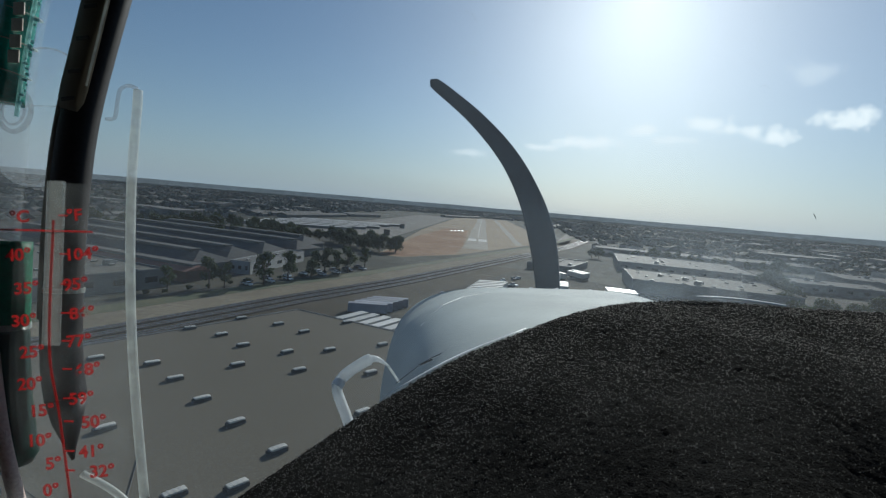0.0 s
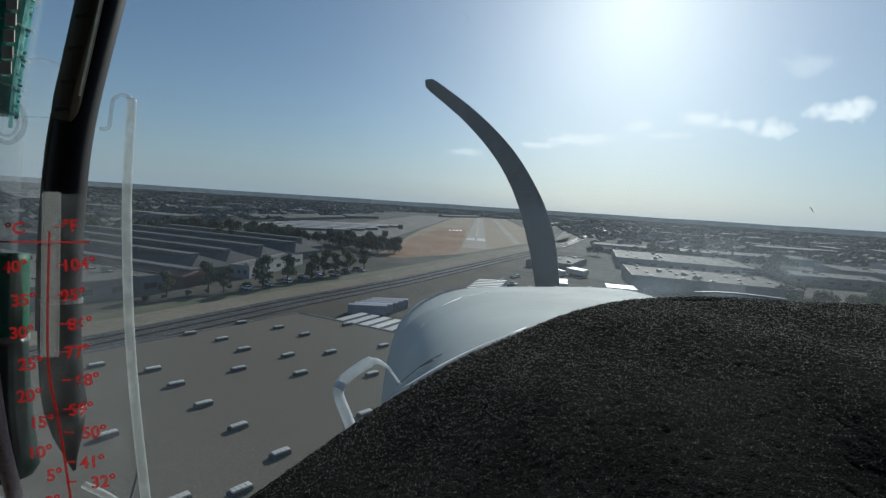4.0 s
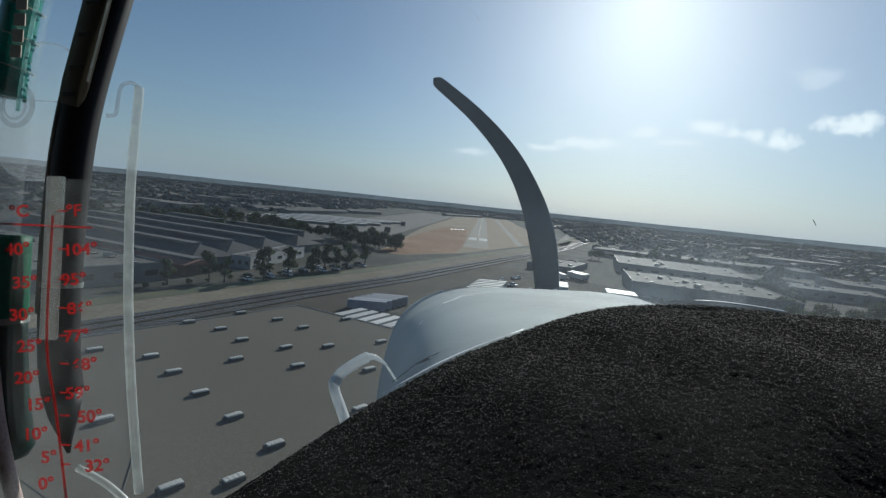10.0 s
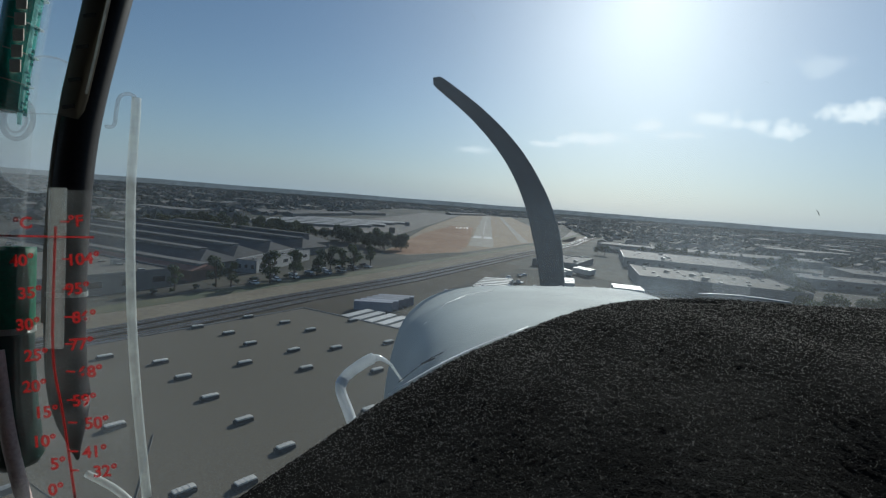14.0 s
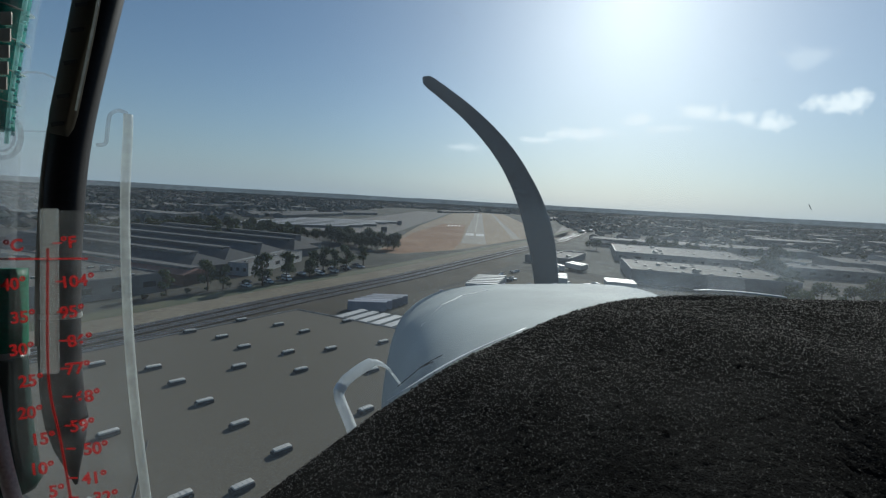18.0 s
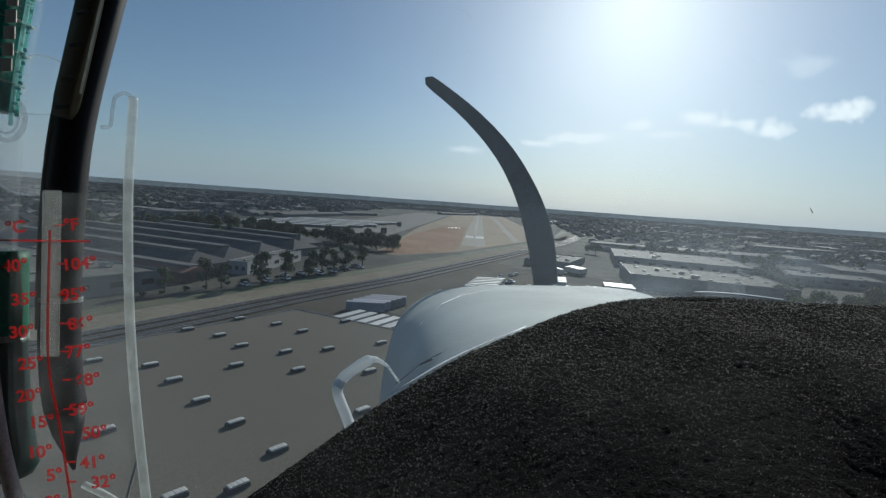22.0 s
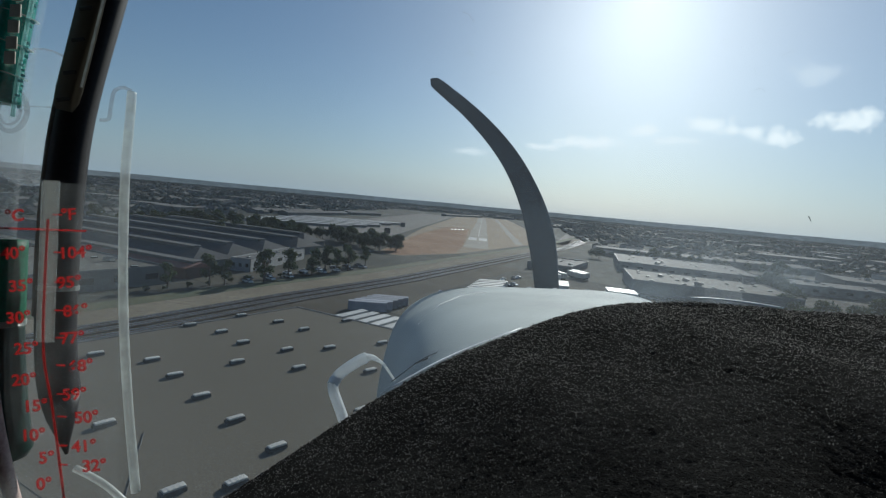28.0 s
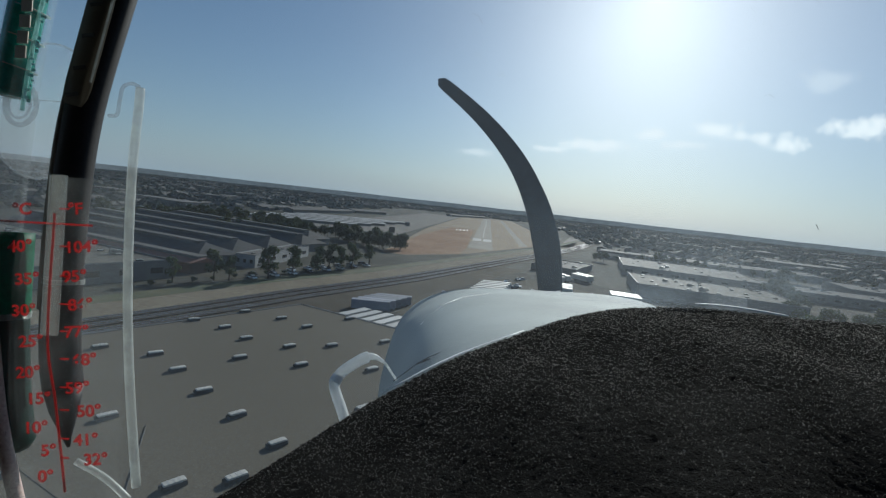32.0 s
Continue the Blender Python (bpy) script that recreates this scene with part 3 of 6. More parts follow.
# a low wooded ridge closes the plain at the horizon
bm = bmesh.new()
N = 360
lo = [bm.verts.new((4800 * math.cos(2 * math.pi * k / N), 4800 * math.sin(2 * math.pi * k / N), -2)) for k in range(N)]
hi = []
for k in range(N):
    a = 2 * math.pi * k / N
    h = 43 + 3 * noise.noise((math.cos(a) * 9, math.sin(a) * 9, 1)) + 2 * noise.noise((math.cos(a) * 40, math.sin(a) * 40, 5))
    hi.append(bm.verts.new((4870 * math.cos(a), 4870 * math.sin(a), h)))
for k in range(N):
    j = (k + 1) % N
    bm.faces.new((lo[k], lo[j], hi[j], hi[k]))
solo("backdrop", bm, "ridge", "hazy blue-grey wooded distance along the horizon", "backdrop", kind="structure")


def strip(name, points, width, top, material, label, category):
    return solo(name, ribbon(points, width, -0.3, top), material, label, category, kind="structure")


def along(p, q, d, side=0.0):
    """A place d metres from p towards q, and side metres to its left."""
    p, q = Vector(p), Vector(q)
    u = (q - p).normalized()
    return p + u * d + Vector((-u.y, u.x)) * side


def old(x, y):
    """The blocks flown over before stand in a plan of their own, turned against this one."""
    c, n = math.cos(radians(6.3)), math.sin(radians(6.3))
    return Vector((-5.7 + c * x - n * y, -250 + n * x + c * y))


def dashes(bm, p, q, start, n, step, length, side, z, w=0.09):
    for k in range(n):
        a, b = along(p, q, start + k * step, side), along(p, q, start + k * step + length, side)
        u = (b - a).normalized() * w
        v = Vector((-u.y, u.x))
        bm.faces.new([bm.verts.new((*c, z)) for c in (a + v, a - v, b - v, b + v)])


BL0, BL1 = old(-52, 60), Vector((-51, 84))             # the boulevard's middle
strip("road_boulevard_west", [along(BL0, BL1, -20, 8.5), along(BL0, BL1, 276, 8.5)], 9.5, 0.02, "concrete", "pale concrete carriageway of the boulevard", "road")
strip("road_boulevard_east", [along(BL0, BL1, -20, -8.5), along(BL0, BL1, 276, -8.5)], 9.5, 0.02, "concrete", "pale concrete carriageway of the boulevard", "road")
strip("median", [along(BL0, BL1, 35), along(BL0, BL1, 262)], 5.5, 0.17, "verge", "narrow planted median with a kerb", "median")
strip("verge_boulevard", [along(BL0, BL1, 30, 17), along(BL0, BL1, 262, 17)], 6.0, 0.15, "verge", "green verge beside the boulevard", "verge")
FS0, FS1 = old(-74, 56), old(-16, 143)                 # the side street before the white warehouse
strip("road_side_street", [FS0, FS1], 15, 0.03, "asphalt", "grey asphalt side street", "road")
strip("pavement_side_street", [along(FS0, FS1, -10, 10), along(FS0, FS1, 92, 10)], 2.2, 0.16, "concrete", "pale concrete pavement along the side street", "pavement")
strip("verge_side_street", [along(FS0, FS1, -10, 13.5), along(FS0, FS1, 92, 13.5)], 4.6, 0.14, "dry", "dry planting strip with a row of trees", "verge")
strip("yard_west", [old(-180, 346), old(-48, 288)], 46, 0.025, "asphalt", "dark asphalt loading yard", "yard")
strip("road_first_street", [(-170, -640), (-92, -470), (-40, -360)], 15, 0.03, "asphalt", "grey asphalt street beside the first blocks", "road")
strip("yard_white_warehouse", [old(-160, 168), old(-60, 150)], 24, 0.025, "asphalt", "dark asphalt lane between two warehouses", "yard")

# the crossing, its street and its corners
CR0, CR1 = Vector((66, 6)), Vector((-190, 184))        # the cross road
strip("road_cross_street", [CR0, (-47, 84), CR1], 22, 0.03, "asphalt", "wide grey asphalt cross road", "road")
ST0, ST1 = Vector((-52, 88)), Vector((-36, 176))       # the street beyond it
strip("road_street", [along(ST0, ST1, -6), ST1, (-30, 205)], 15.5, 0.04, "asphalt", "grey asphalt street between hedges and trees", "road")
strip("verge_street_west", [along(ST0, ST1, 14, 10.6), along(ST0, ST1, 88, 10.6)], 5.0, 0.16, "lawn", "green lawn strip beside the street", "verge")
strip("pavement_street_east", [(-25, 82), (-32, 88.5), (-38, 93.5), (-41.2, 98), (-40.6, 104), (-38.8, 120), (-36, 140), (-31, 168)], 1.5, 0.19, "concrete", "pale curved corner pavement with a kerb", "pavement")
strip("corner_path", [(-24, 90.5), (-30, 94), (-36.5, 100), (-36, 108), (-30, 118)], 2.2, 0.16, "sand", "pale worn path in the corner bed", "path")
strip("corner_bed_east", [(-30, 95), (-33, 104), (-33, 120), (-30, 150)], 9, 0.12, "bed", "bare brown planting bed at the corner", "planting bed")
strip("corner_lawn", [(-60, 62), (-47, 66), (-36, 61)], 14, 0.15, "lawn", "green corner lawn", "lawn")
strip("corner_pavement", [(-60, 71), (-50, 76), (-42, 73), (-33, 66)], 1.8, 0.19, "concrete", "pale curved corner pavement", "pavement")
strip("lawn_patch", [(-65.5, 126), (-61.5, 137)], 6, 0.2, "lawn", "bright green lawn patch with a pale kerb", "lawn")
strip("lawn_kerb", [(-65.3, 125.2), (-61.0, 137.8)], 7.4, 0.17, "concrete", "pale kerb round the lawn patch", "kerb")
strip("forecourt", [(-70, 104), (-61, 122), (-52, 150), (-46, 172)], 9, 0.09, "concrete", "pale forecourt drive before the warehouse", "forecourt")
strip("yard_trailers", [(-128, 240), (-78, 218), (-24, 190)], 52, 0.05, "asphalt", "dark asphalt trailer yard", "yard")
strip("yard_east", [(92, 245), (118, 400)], 34, 0.05, "concrete", "pale concrete yard between buildings", "yard")
strip("yard_vehicles", [(5, 395), (70, 500)], 70, 0.04, "asphalt", "dirt and asphalt yard full of vehicles", "yard")
strip("road_far_avenue", [(116, 834), (330, 1770)], 16, 0.05, "concrete", "pale straight avenue leading away", "road")
strip("car_park", [(-88, 424), (-72, 452), (-46, 508)], 17, 0.06, "asphalt", "asphalt car park with a row of trees", "car park")

bm = bmesh.new()
for side in (8.5, -8.5):
    dashes(bm, BL0, BL1, 20, 22, 11, 4, side, 0.026)
dashes(bm, FS0, FS1, 2, 12, 9, 4, 0, 0.036)
dashes(bm, ST0, ST1, 22, 6, 10, 4, 0, 0.046)
for p, q, ln in (((-44.5, 100), (-55.5, 104.5), 11.5), ((-43.5, 97), (-56, 102), 13), ((-43, 95.5), (-50.5, 84), 13), ((-41, 90.5), (-29, 82), 14), ((-43.5, 86.8), (-31, 78), 15), ((-63, 92), (-71, 98), 10), ((-52.5, 104), (-51, 112), 9)):
    dashes(bm, p, q, 0, 1, 1, ln, 0, 0.048, 0.10)
solo("road_marking", bm, "paint", "white stop lines and lane lines at the crossing", "road marking", kind="structure")

# the airfield
RW0, RW1 = Vector((16, 771)), Vector((40, 1850))
solo("airfield_grass", prism([(-52, 566), (-34, 566), (0, 612), (84, 806), (112, 900), (125, 1900), (-35, 1900), (-58, 900)], -0.3, 0.02), "dry", "dry orange-tan airfield grass", "grass field", kind="structure")
solo("bare_field", prism([(-50, 568), (-36, 568), (-2, 614), (2, 668), (5, 1000), (-30, 1000), (-50, 760)], -0.3, 0.035), "orange_soil", "bare orange soil beside the runway", "bare field", kind="structure")
strip("runway", [along(RW0, RW1, -98), along(RW0, RW1, 1080)], 22, 0.06, "runway", "pale concrete runway with white threshold bars", "runway")
strip("taxiway", [along(RW0, RW1, -10, -44), along(RW0, RW1, 1050, -44)], 8, 0.05, "runway", "pale taxiway beside the runway", "taxiway")
strip("apron", [(-118, 720), (-112, 1000), (-95, 1700)], 100, 0.05, "concrete", "wide pale concrete apron", "apron")
bm = bmesh.new()
for k in range(-4, 5):
    if k:
        dashes(bm, RW0, RW1, 2, 1, 1, 40, k * 2.3, 0.07, 0.85)
dashes(bm, RW0, RW1, 80, 16, 60, 36, 0, 0.07, 0.5)
solo("runway_marking", bm, "paint", "white threshold bars and centre dashes", "runway marking", kind="structure")
# glide path lamps beside the threshold, and two dark sign boards on the apron
for k in range(4):
    lamp = thing("runway_lamp", pose(-19 + k * 5, 938 + k * 5, 0), "white lit glide path lamp on short legs", "runway lamp", "glide path lamps")
    part("housing", box(-0.9, -0.4, 0.5, 0.9, 0.5, 1.3, 0.05), "coping", lamp)
    part("lens", box(-0.8, -0.46, 0.6, 0.8, -0.4, 1.2), "lamp", lamp, "glowing lens")
    for sx in (-0.6, 0.6):
        part("leg", box(sx - 0.05, -0.05, 0, sx + 0.05, 0.05, 0.5), "coping", lamp)
for x, y in ((-74, 727), (-79, 865)):
    board = thing("sign_board", pose(x, y, 0), "dark square board standing on the apron", "board", "apron boards")
    part("panel", box(-3, -0.1, 1.5, 3, 0.1, 7, 0.05), "car_dark", board)
    for sx in (-2.2, 2.2):
        part("post", box(sx - 0.1, -0.1, -0.1, sx + 0.1, 0.1, 1.5), "coping", board)
# dirt road and railway between the warehouses and the airfield
RAIL = [Vector(p) for p in ((-330, -30), (-232, 108), (-160, 222), (-126, 280), (-103, 328), (-81, 374), (-61, 420), (-32, 478), (6.5, 571), (101.5, 797), (300, 1380), (420, 1780))]


def beside(points, off):
    out = []
    for i, p in enumerate(points):
        d = (points[min(i + 1, len(points) - 1)] - points[max(i - 1, 0)]).normalized()
        out.append(p + Vector((-d.y, d.x)) * off)
    return out


strip("railway_bed", beside(RAIL, -14.5), 17, 0.03, "bed", "brown dirt strip along the railway", "railway")
strip("dirt_yard", beside(RAIL, -30)[4:9], 15, 0.02, "bed", "dark bare dirt between the railway and the warehouse", "dirt yard")
strip("road_dirt", beside(RAIL, 0), 12, 0.05, "sand", "tan dirt road beside the railway", "road")
strip("verge_railway", beside(RAIL, 10), 8, 0.08, "verge", "worn green strip beside the dirt road", "verge")
for off in (-8.5, -13, -18):
    track = thing("railway_track", Matrix.Identity(4), "dark railway track on a gravel bed", "railway track", "railway tracks")
    part("ballast", ribbon(beside(RAIL, off), 3.2, -0.1, 0.3), "ballast", track)
    for g in (-0.72, 0.72):
        part("rail", ribbon(beside(RAIL, off + g), 0.14, 0.3, 0.47), "steel", track)


# ---- buildings ----
def warehouse(name, spec, roof, wall, label, skylights=0, units=0, seed=1, band="", docks=(), windows=(), line=(), bays=(), extra=(), sky_at=(), rim=0.45, category="warehouse", group=""):
    """A flat-roofed shed over a parallelogram: corner, two sides (length, heading), height. Sides 0 to 3 run round from the corner."""
    x, y, la, aa, lb, ab, h = spec
    rnd = random.Random(seed)
    base = thing(name, pose(x, y, 0), label, category, group)
    va, vb = polar((0, 0), la, aa), polar((0, 0), lb, ab)
    c = [Vector((0, 0)), va, va + vb, vb]
    if va.x * vb.y - va.y * vb.x < 0:
        c = [c[0], c[3], c[2], c[1]]
    mid = (c[0] + c[2]) / 2
    for i in range(4):
        p, q = c[i], c[(i + 1) % 4]
        u = (q - p).normalized()
        inn = Vector((-u.y, u.x)) * 0.35
        side = part("wall", prism([p, q, q + inn, p + inn], -0.2, h), wall, base)
        length = (q - p).length
        out = Vector((u.y, -u.x))

        def slab(a, b, z0, z1, proud, nm, material, lab=""):
            s, e = p + u * a, p + u * b
            part(nm, prism([s + out * proud, e + out * proud, e - out * 0.02, s - out * 0.02], z0, z1), material, side, lab)
        slab(0, length, h - 0.25, h + 0.06, 0.06, "coping", "coping")
        if band and i in (0, 1, 3):
            slab(0.05, length - 0.05, h * 0.52, h * 0.74, 0.04, "painted_band", band)
        if i in line:
            slab(0.05, length - 0.05, h * 0.56, h * 0.60, 0.03, "reveal", "coping")
            slab(0.05, length - 0.05, h * 0.80, h * 0.83, 0.03, "reveal", "coping")
        if i in docks:
            for k in range(int(length // 7)):
                slab(3 + k * 7, 6 + k * 7, 0.9, 4.2, 0.05, "dock_door", "wall_grey")
        if i in bays:
            n = max(3, int(length // 7))
            for k in range(n):
                a = length * (k + 0.14) / n
                # shade of the recess between columns, put in as a dark pane
                slab(a, a + length / n * 0.72, 0.15, h * 0.58, 0.05, "window", "dark_glass", "dark recessed bay put in as a dark pane")
                for j in (0.02, 0.34, 0.66):
                    slab(a + length / n * j, a + length / n * j + 0.45, 0.0, h * 0.6, 0.4, "column", "wall_white", "white column")
            slab(0.0, length, h * 0.6, h * 0.66, 0.5, "canopy", "wall_white", "pale canopy over the bays")
        if i in windows:
            n = max(3, int(length // 9))
            for k in range(n):
                a = length * (k + 0.25) / n
                slab(a, a + length / n * 0.42, h * 0.34, h * 0.62, 0.05, "window", "dark_glass")
    inset = [p + (mid - p).normalized() * 0.4 for p in c]
    top = part("roof", prism(inset, h - rim - 0.45, h - rim), roof, base)
    for k in range(skylights):
        cols = max(1, int(math.sqrt(skylights * la / lb)))
        nrow = math.ceil(skylights / cols)
        s, t = (k % cols + 0.5) / cols, (k // cols + 0.5) / nrow
        pos = va * (s + rnd.uniform(-0.03, 0.03)) + vb * (t + rnd.uniform(-0.03, 0.03))
        if not (0.03 < s < 0.97) or sky_at and pos.y + y > 292:
            continue
        ob = part("skylight", SKY_MESH, "", top)
        ob.matrix_basis = pose(pos.x, pos.y, h - rim, 0, 0, (ab - 8 if sky_at else aa) + rnd.uniform(-2, 2))
    for sx, sy in sky_at:
        ob = part("skylight", SKY_MESH, "", top)
        ob.matrix_basis = pose(sx - x, sy - y, h - rim, 0, 0, ab - 8 + rnd.uniform(-3, 3)) @ Matrix.Diagonal((1.12, 0.85, 0.95, 1))
    for k in range(units):
        pos = va * rnd.uniform(0.08, 0.92) + vb * rnd.uniform(0.08, 0.92)
        ob = part("roof_unit", UNIT_MESH, "", top)
        sc = rnd.uniform(0.7, 1.3)
        ob.matrix_basis = pose(pos.x, pos.y, h - rim, 0, 0, aa) @ Matrix.Scale(sc, 4)
    for ex, ey2 in extra:
        ob = part("roof_unit", UNIT_MESH, "", top)
        ob.matrix_basis = pose(ex - x, ey2 - y, h - rim, 0, 0, aa + rnd.choice((0, 90)))
    return base


bm = box(-1.0, -0.5, 0, 0.9, 0.5, 0.42)
for f in bm.faces:
    f.material_index = 1
box(-0.84, -0.44, 0.42, 0.86, 0.44, 0.62, 0.1, bm)
for k in (-0.42, 0.0, 0.42):
    box(k - 0.03, -0.46, 0.42, k + 0.03, 0.46, 0.65, 0, bm)
SKY_MESH = mesh_of("skylight", bm, "skylight")
SKY_MESH.materials.append(M["curb"])
bm = box(-1.2, -0.9, 0.25, 1.2, 0.9, 1.5, 0.06)
box(-1.4, -1.0, 0, 1.4, 1.0, 0.25, 0, bm)
box(1.2, -0.35, 0.5, 2.4, 0.35, 1.1, 0, bm)
bmesh.ops.create_cone(bm, cap_ends=True, segments=12, radius1=0.5, radius2=0.5, depth=0.25, matrix=Matrix.Translation((-0.4, 0, 1.62)))
UNIT_MESH = mesh_of("roof_unit", bm, "unit")

def turned(spec):
    p = old(spec[0], spec[1])
    return (p.x, p.y, spec[2], spec[3] + 6.3, spec[4], spec[5] + 6.3, spec[6])


warehouse("white_warehouse", turned((-88, 70, 85, 53, 87, 149, 10)), "roof_white", "wall_white", "white-roofed warehouse with a blue-grey band round its walls",
          skylights=46, units=5, seed=3, band="wall_blue", windows=(0,))
warehouse("grey_warehouse", turned((-75, 184, 54, 75, 150, 153, 10)), "roof_tan", "wall_white", "long tan-roofed warehouse with white concrete walls",
          skylights=64, units=9, seed=5, windows=(0,), line=(0, 3), group="boulevard warehouses")
warehouse("grey_warehouse", turned((-151, 344, 117, -26, 48, 73, 10)), "roof_light", "wall_white", "long pale-roofed warehouse with white walls and dark corner glazing",
          skylights=50, units=7, seed=7, docks=(0,), windows=(1,), line=(0, 1), group="boulevard warehouses")
warehouse("corner_warehouse", (-68, 114, 42, 66, 92, 147, 9), "roof_tan", "wall_grey", "grey-roofed warehouse with dark recessed bays facing the street",
          skylights=36, units=4, seed=12, bays=(0,), line=(0,),
          extra=((-67.2, 129.1), (-64.6, 130.6), (-66.1, 133.2), (-62.1, 144.4), (-60.5, 152.4), (-63.1, 149.0), (-60.8, 147.6)))
great = warehouse("great_warehouse", (-103, 239.6, 80, -23, 146, 60, 9), "roof_great", "wall_grey", "vast grey-roofed warehouse dotted with white skylights",
          skylights=110, units=0, seed=14, docks=(0,), rim=0.12, extra=((-29, 291), (-21, 289), (-13, 285), (-34, 280), (-9, 292), (-7.5, 288.5), (-2, 300)),
          sky_at=((-36.6, 324.5), (-42.1, 343.1), (-35, 341.2), (-28.7, 336.7), (-25.1, 327.5), (-20.5, 335.5), (-15.6, 327.9), (-22.1, 348.2), (-14.2, 338.9), (-28.7, 351.7), (-16.3, 358.2), (-23.3, 314.7),
                  (-16.4, 309.8), (-9.5, 305), (-10.5, 298.3), (-15, 296.1), (-30.2, 320), (-28.7, 305.4), (-45.1, 324.2), (-37.2, 353.2), (-6, 345), (-5, 330), (2, 338), (6, 326), (-3, 316), (10, 340), (20, 330)))
GR = next(o for o in great.children if o.name.startswith("roof"))
for pts, r, nm in (([(-24, 305), (-13, 285), (-8, 276)], 0.06, "conduit"), ([(-62, 310), (-10, 287)], 0.025, "seam")):
    part(nm, tube([(x + 103, y - 239.6, 8.88 + r) for x, y in pts], r, 6), "curb", GR, "thin dark line across the roof")
warehouse("street_building", (-30, 128, 30, -5, 44, 72, 6), "roof_grey", "wall_white", "low grey-roofed building with pale blue-grey walls", skylights=6, units=4, seed=15, line=(0, 3))
warehouse("railside_warehouse", (-134, 308, 41, -110, 110, 156, 9), "roof_light", "wall_white", "long pale-roofed warehouse with grey-white walls and dark glazed corner", skylights=40, units=6, seed=16, windows=(0, 1), line=(0, 1))
warehouse("railside_warehouse", (-118, 362, 58, 65, 110, 160, 6.5), "roof_grey", "wall_grey", "long grey-roofed warehouse behind a row of dark trees", skylights=30, units=4, seed=17, windows=(0,))
warehouse("first_warehouse", (-128, -660, 70, 50, 60, 140, 8), "roof_light", "wall_white", "pale-roofed warehouse with small white skylights", skylights=40, units=3, seed=61, docks=(0,), line=(0, 1))
warehouse("first_warehouse", (-58, -560, 62, 62, 88, 152, 8), "roof_tan", "wall_grey", "brown-grey roofed warehouse dotted with skylights and roof units", skylights=48, units=12, seed=62, bays=(0,))
warehouse("brown_roof_warehouse", (-50, -440, 78, -26, 92, 64, 8), "roof_tan", "wall_grey", "large stained brown-grey roof with many roof units", skylights=60, units=26, seed=63, docks=(3,))
for k in range(4):
    p = Vector((-150 - k * 14, -430 + k * 26))
    warehouse("street_building", (p.x, p.y, 46, 66, 13, 156, 5), "roof_light", "wall_white", "long narrow pale-roofed shed beside the street", skylights=8, units=3, seed=64 + k, docks=(0,), group="narrow sheds")
for k in range(3):
    p = polar((-10, -380), k * 13, 150)
    warehouse("garage_row", (p.x, p.y + 150, 60, 62, 8, 152, 3.4), "roof_light", "wall_white", "long low pale-roofed row of garages", skylights=7, units=0, seed=68 + k, docks=(0, 2), category="garages", group="garage rows")
FAR = (
    ((-178, 392, 31, 87, 90, 165, 9), "roof_grey", "wall_grey", 12, 3), ((46, 313, 37, 3, 93, 77, 7), "roof_grey", "wall_grey", 18, 9),
    ((92, 503, 75, -12, 55, 78, 7), "roof_grey", "wall_grey", 20, 4), ((114, 603, 90, -14, 85, 76, 7), "roof_light", "wall_grey", 16, 3),
    ((108, 285, 62, -9, 90, 69, 8), "roof_grey", "wall_grey", 20, 6), ((190, 258, 48, -26, 36, 51, 7), "roof_tan", "wall_grey", 10, 4),
    ((206, 300, 49, -5, 54, 70, 8), "roof_grey", "wall_grey", 10, 4), ((337, 553, 160, -89, 90, 54, 8), "roof_light", "wall_grey", 20, 3),
    ((140, 735, 200, -2, 60, 73, 6), "roof_light", "wall_grey", 20, 2), ((185, 575, 85, -7, 40, 69, 6), "roof_light", "wall_grey", 10, 2),
    ((-300, 380, 70, 160, 50, 70, 8), "roof_light", "wall_white", 12, 3),
)
for k, (spec, roof, wall, ns, nu) in enumerate(FAR):
    warehouse("low_warehouse", spec, roof, wall, "low flat-roofed industrial building", ns, nu, seed=20 + k, windows=(0,) if k % 2 else (), docks=(0, 1) if k % 3 == 0 else (), group="district buildings")
# more sheds fill the blocks on both sides
rnd, LOTS = random.Random(31), []
taken = [(s[0] + 0.5 * (s[2] * math.cos(radians(s[3])) + s[4] * math.cos(radians(s[5]))), s[1] + 0.5 * (s[2] * math.sin(radians(s[3])) + s[4] * math.sin(radians(s[5]))), 0.34 * (s[2] + s[4])) for s, *_ in FAR]
taken += [(105, 330, 40), (40, 450, 55)]
for gx in range(-2, 14):
    for gy in range(0, 9):
        o = polar(polar((100, 230), gx * 76, -18), gy * 92, 72)
        w, l = rnd.uniform(44, 66), rnd.uniform(55, 82)
        if o.x < 84 + 0.1 * o.y or o.y < 190 or o.y > 660 + 0.25 * (o.x - 84) or o.x > 800:
            continue
        if any(math.hypot(o.x - x, o.y - y) < r + 34 for x, y, r in taken):
            continue
        p = polar(polar(o, w / 2, 162), l / 2, 252)
        warehouse("low_warehouse", (p.x, p.y, w, -18, l, 72, rnd.uniform(6, 9)), rnd.choice(("roof_grey", "roof_grey", "roof_tan", "roof_light")), rnd.choice(("wall_grey", "wall_white")),
                  "low flat-roofed industrial building", rnd.randint(3, 10), rnd.randint(2, 4), seed=gx * 31 + gy, docks=(1,) if rnd.random() < 0.4 else (), group="district buildings")
        LOTS.append((o.x, o.y, w, l))


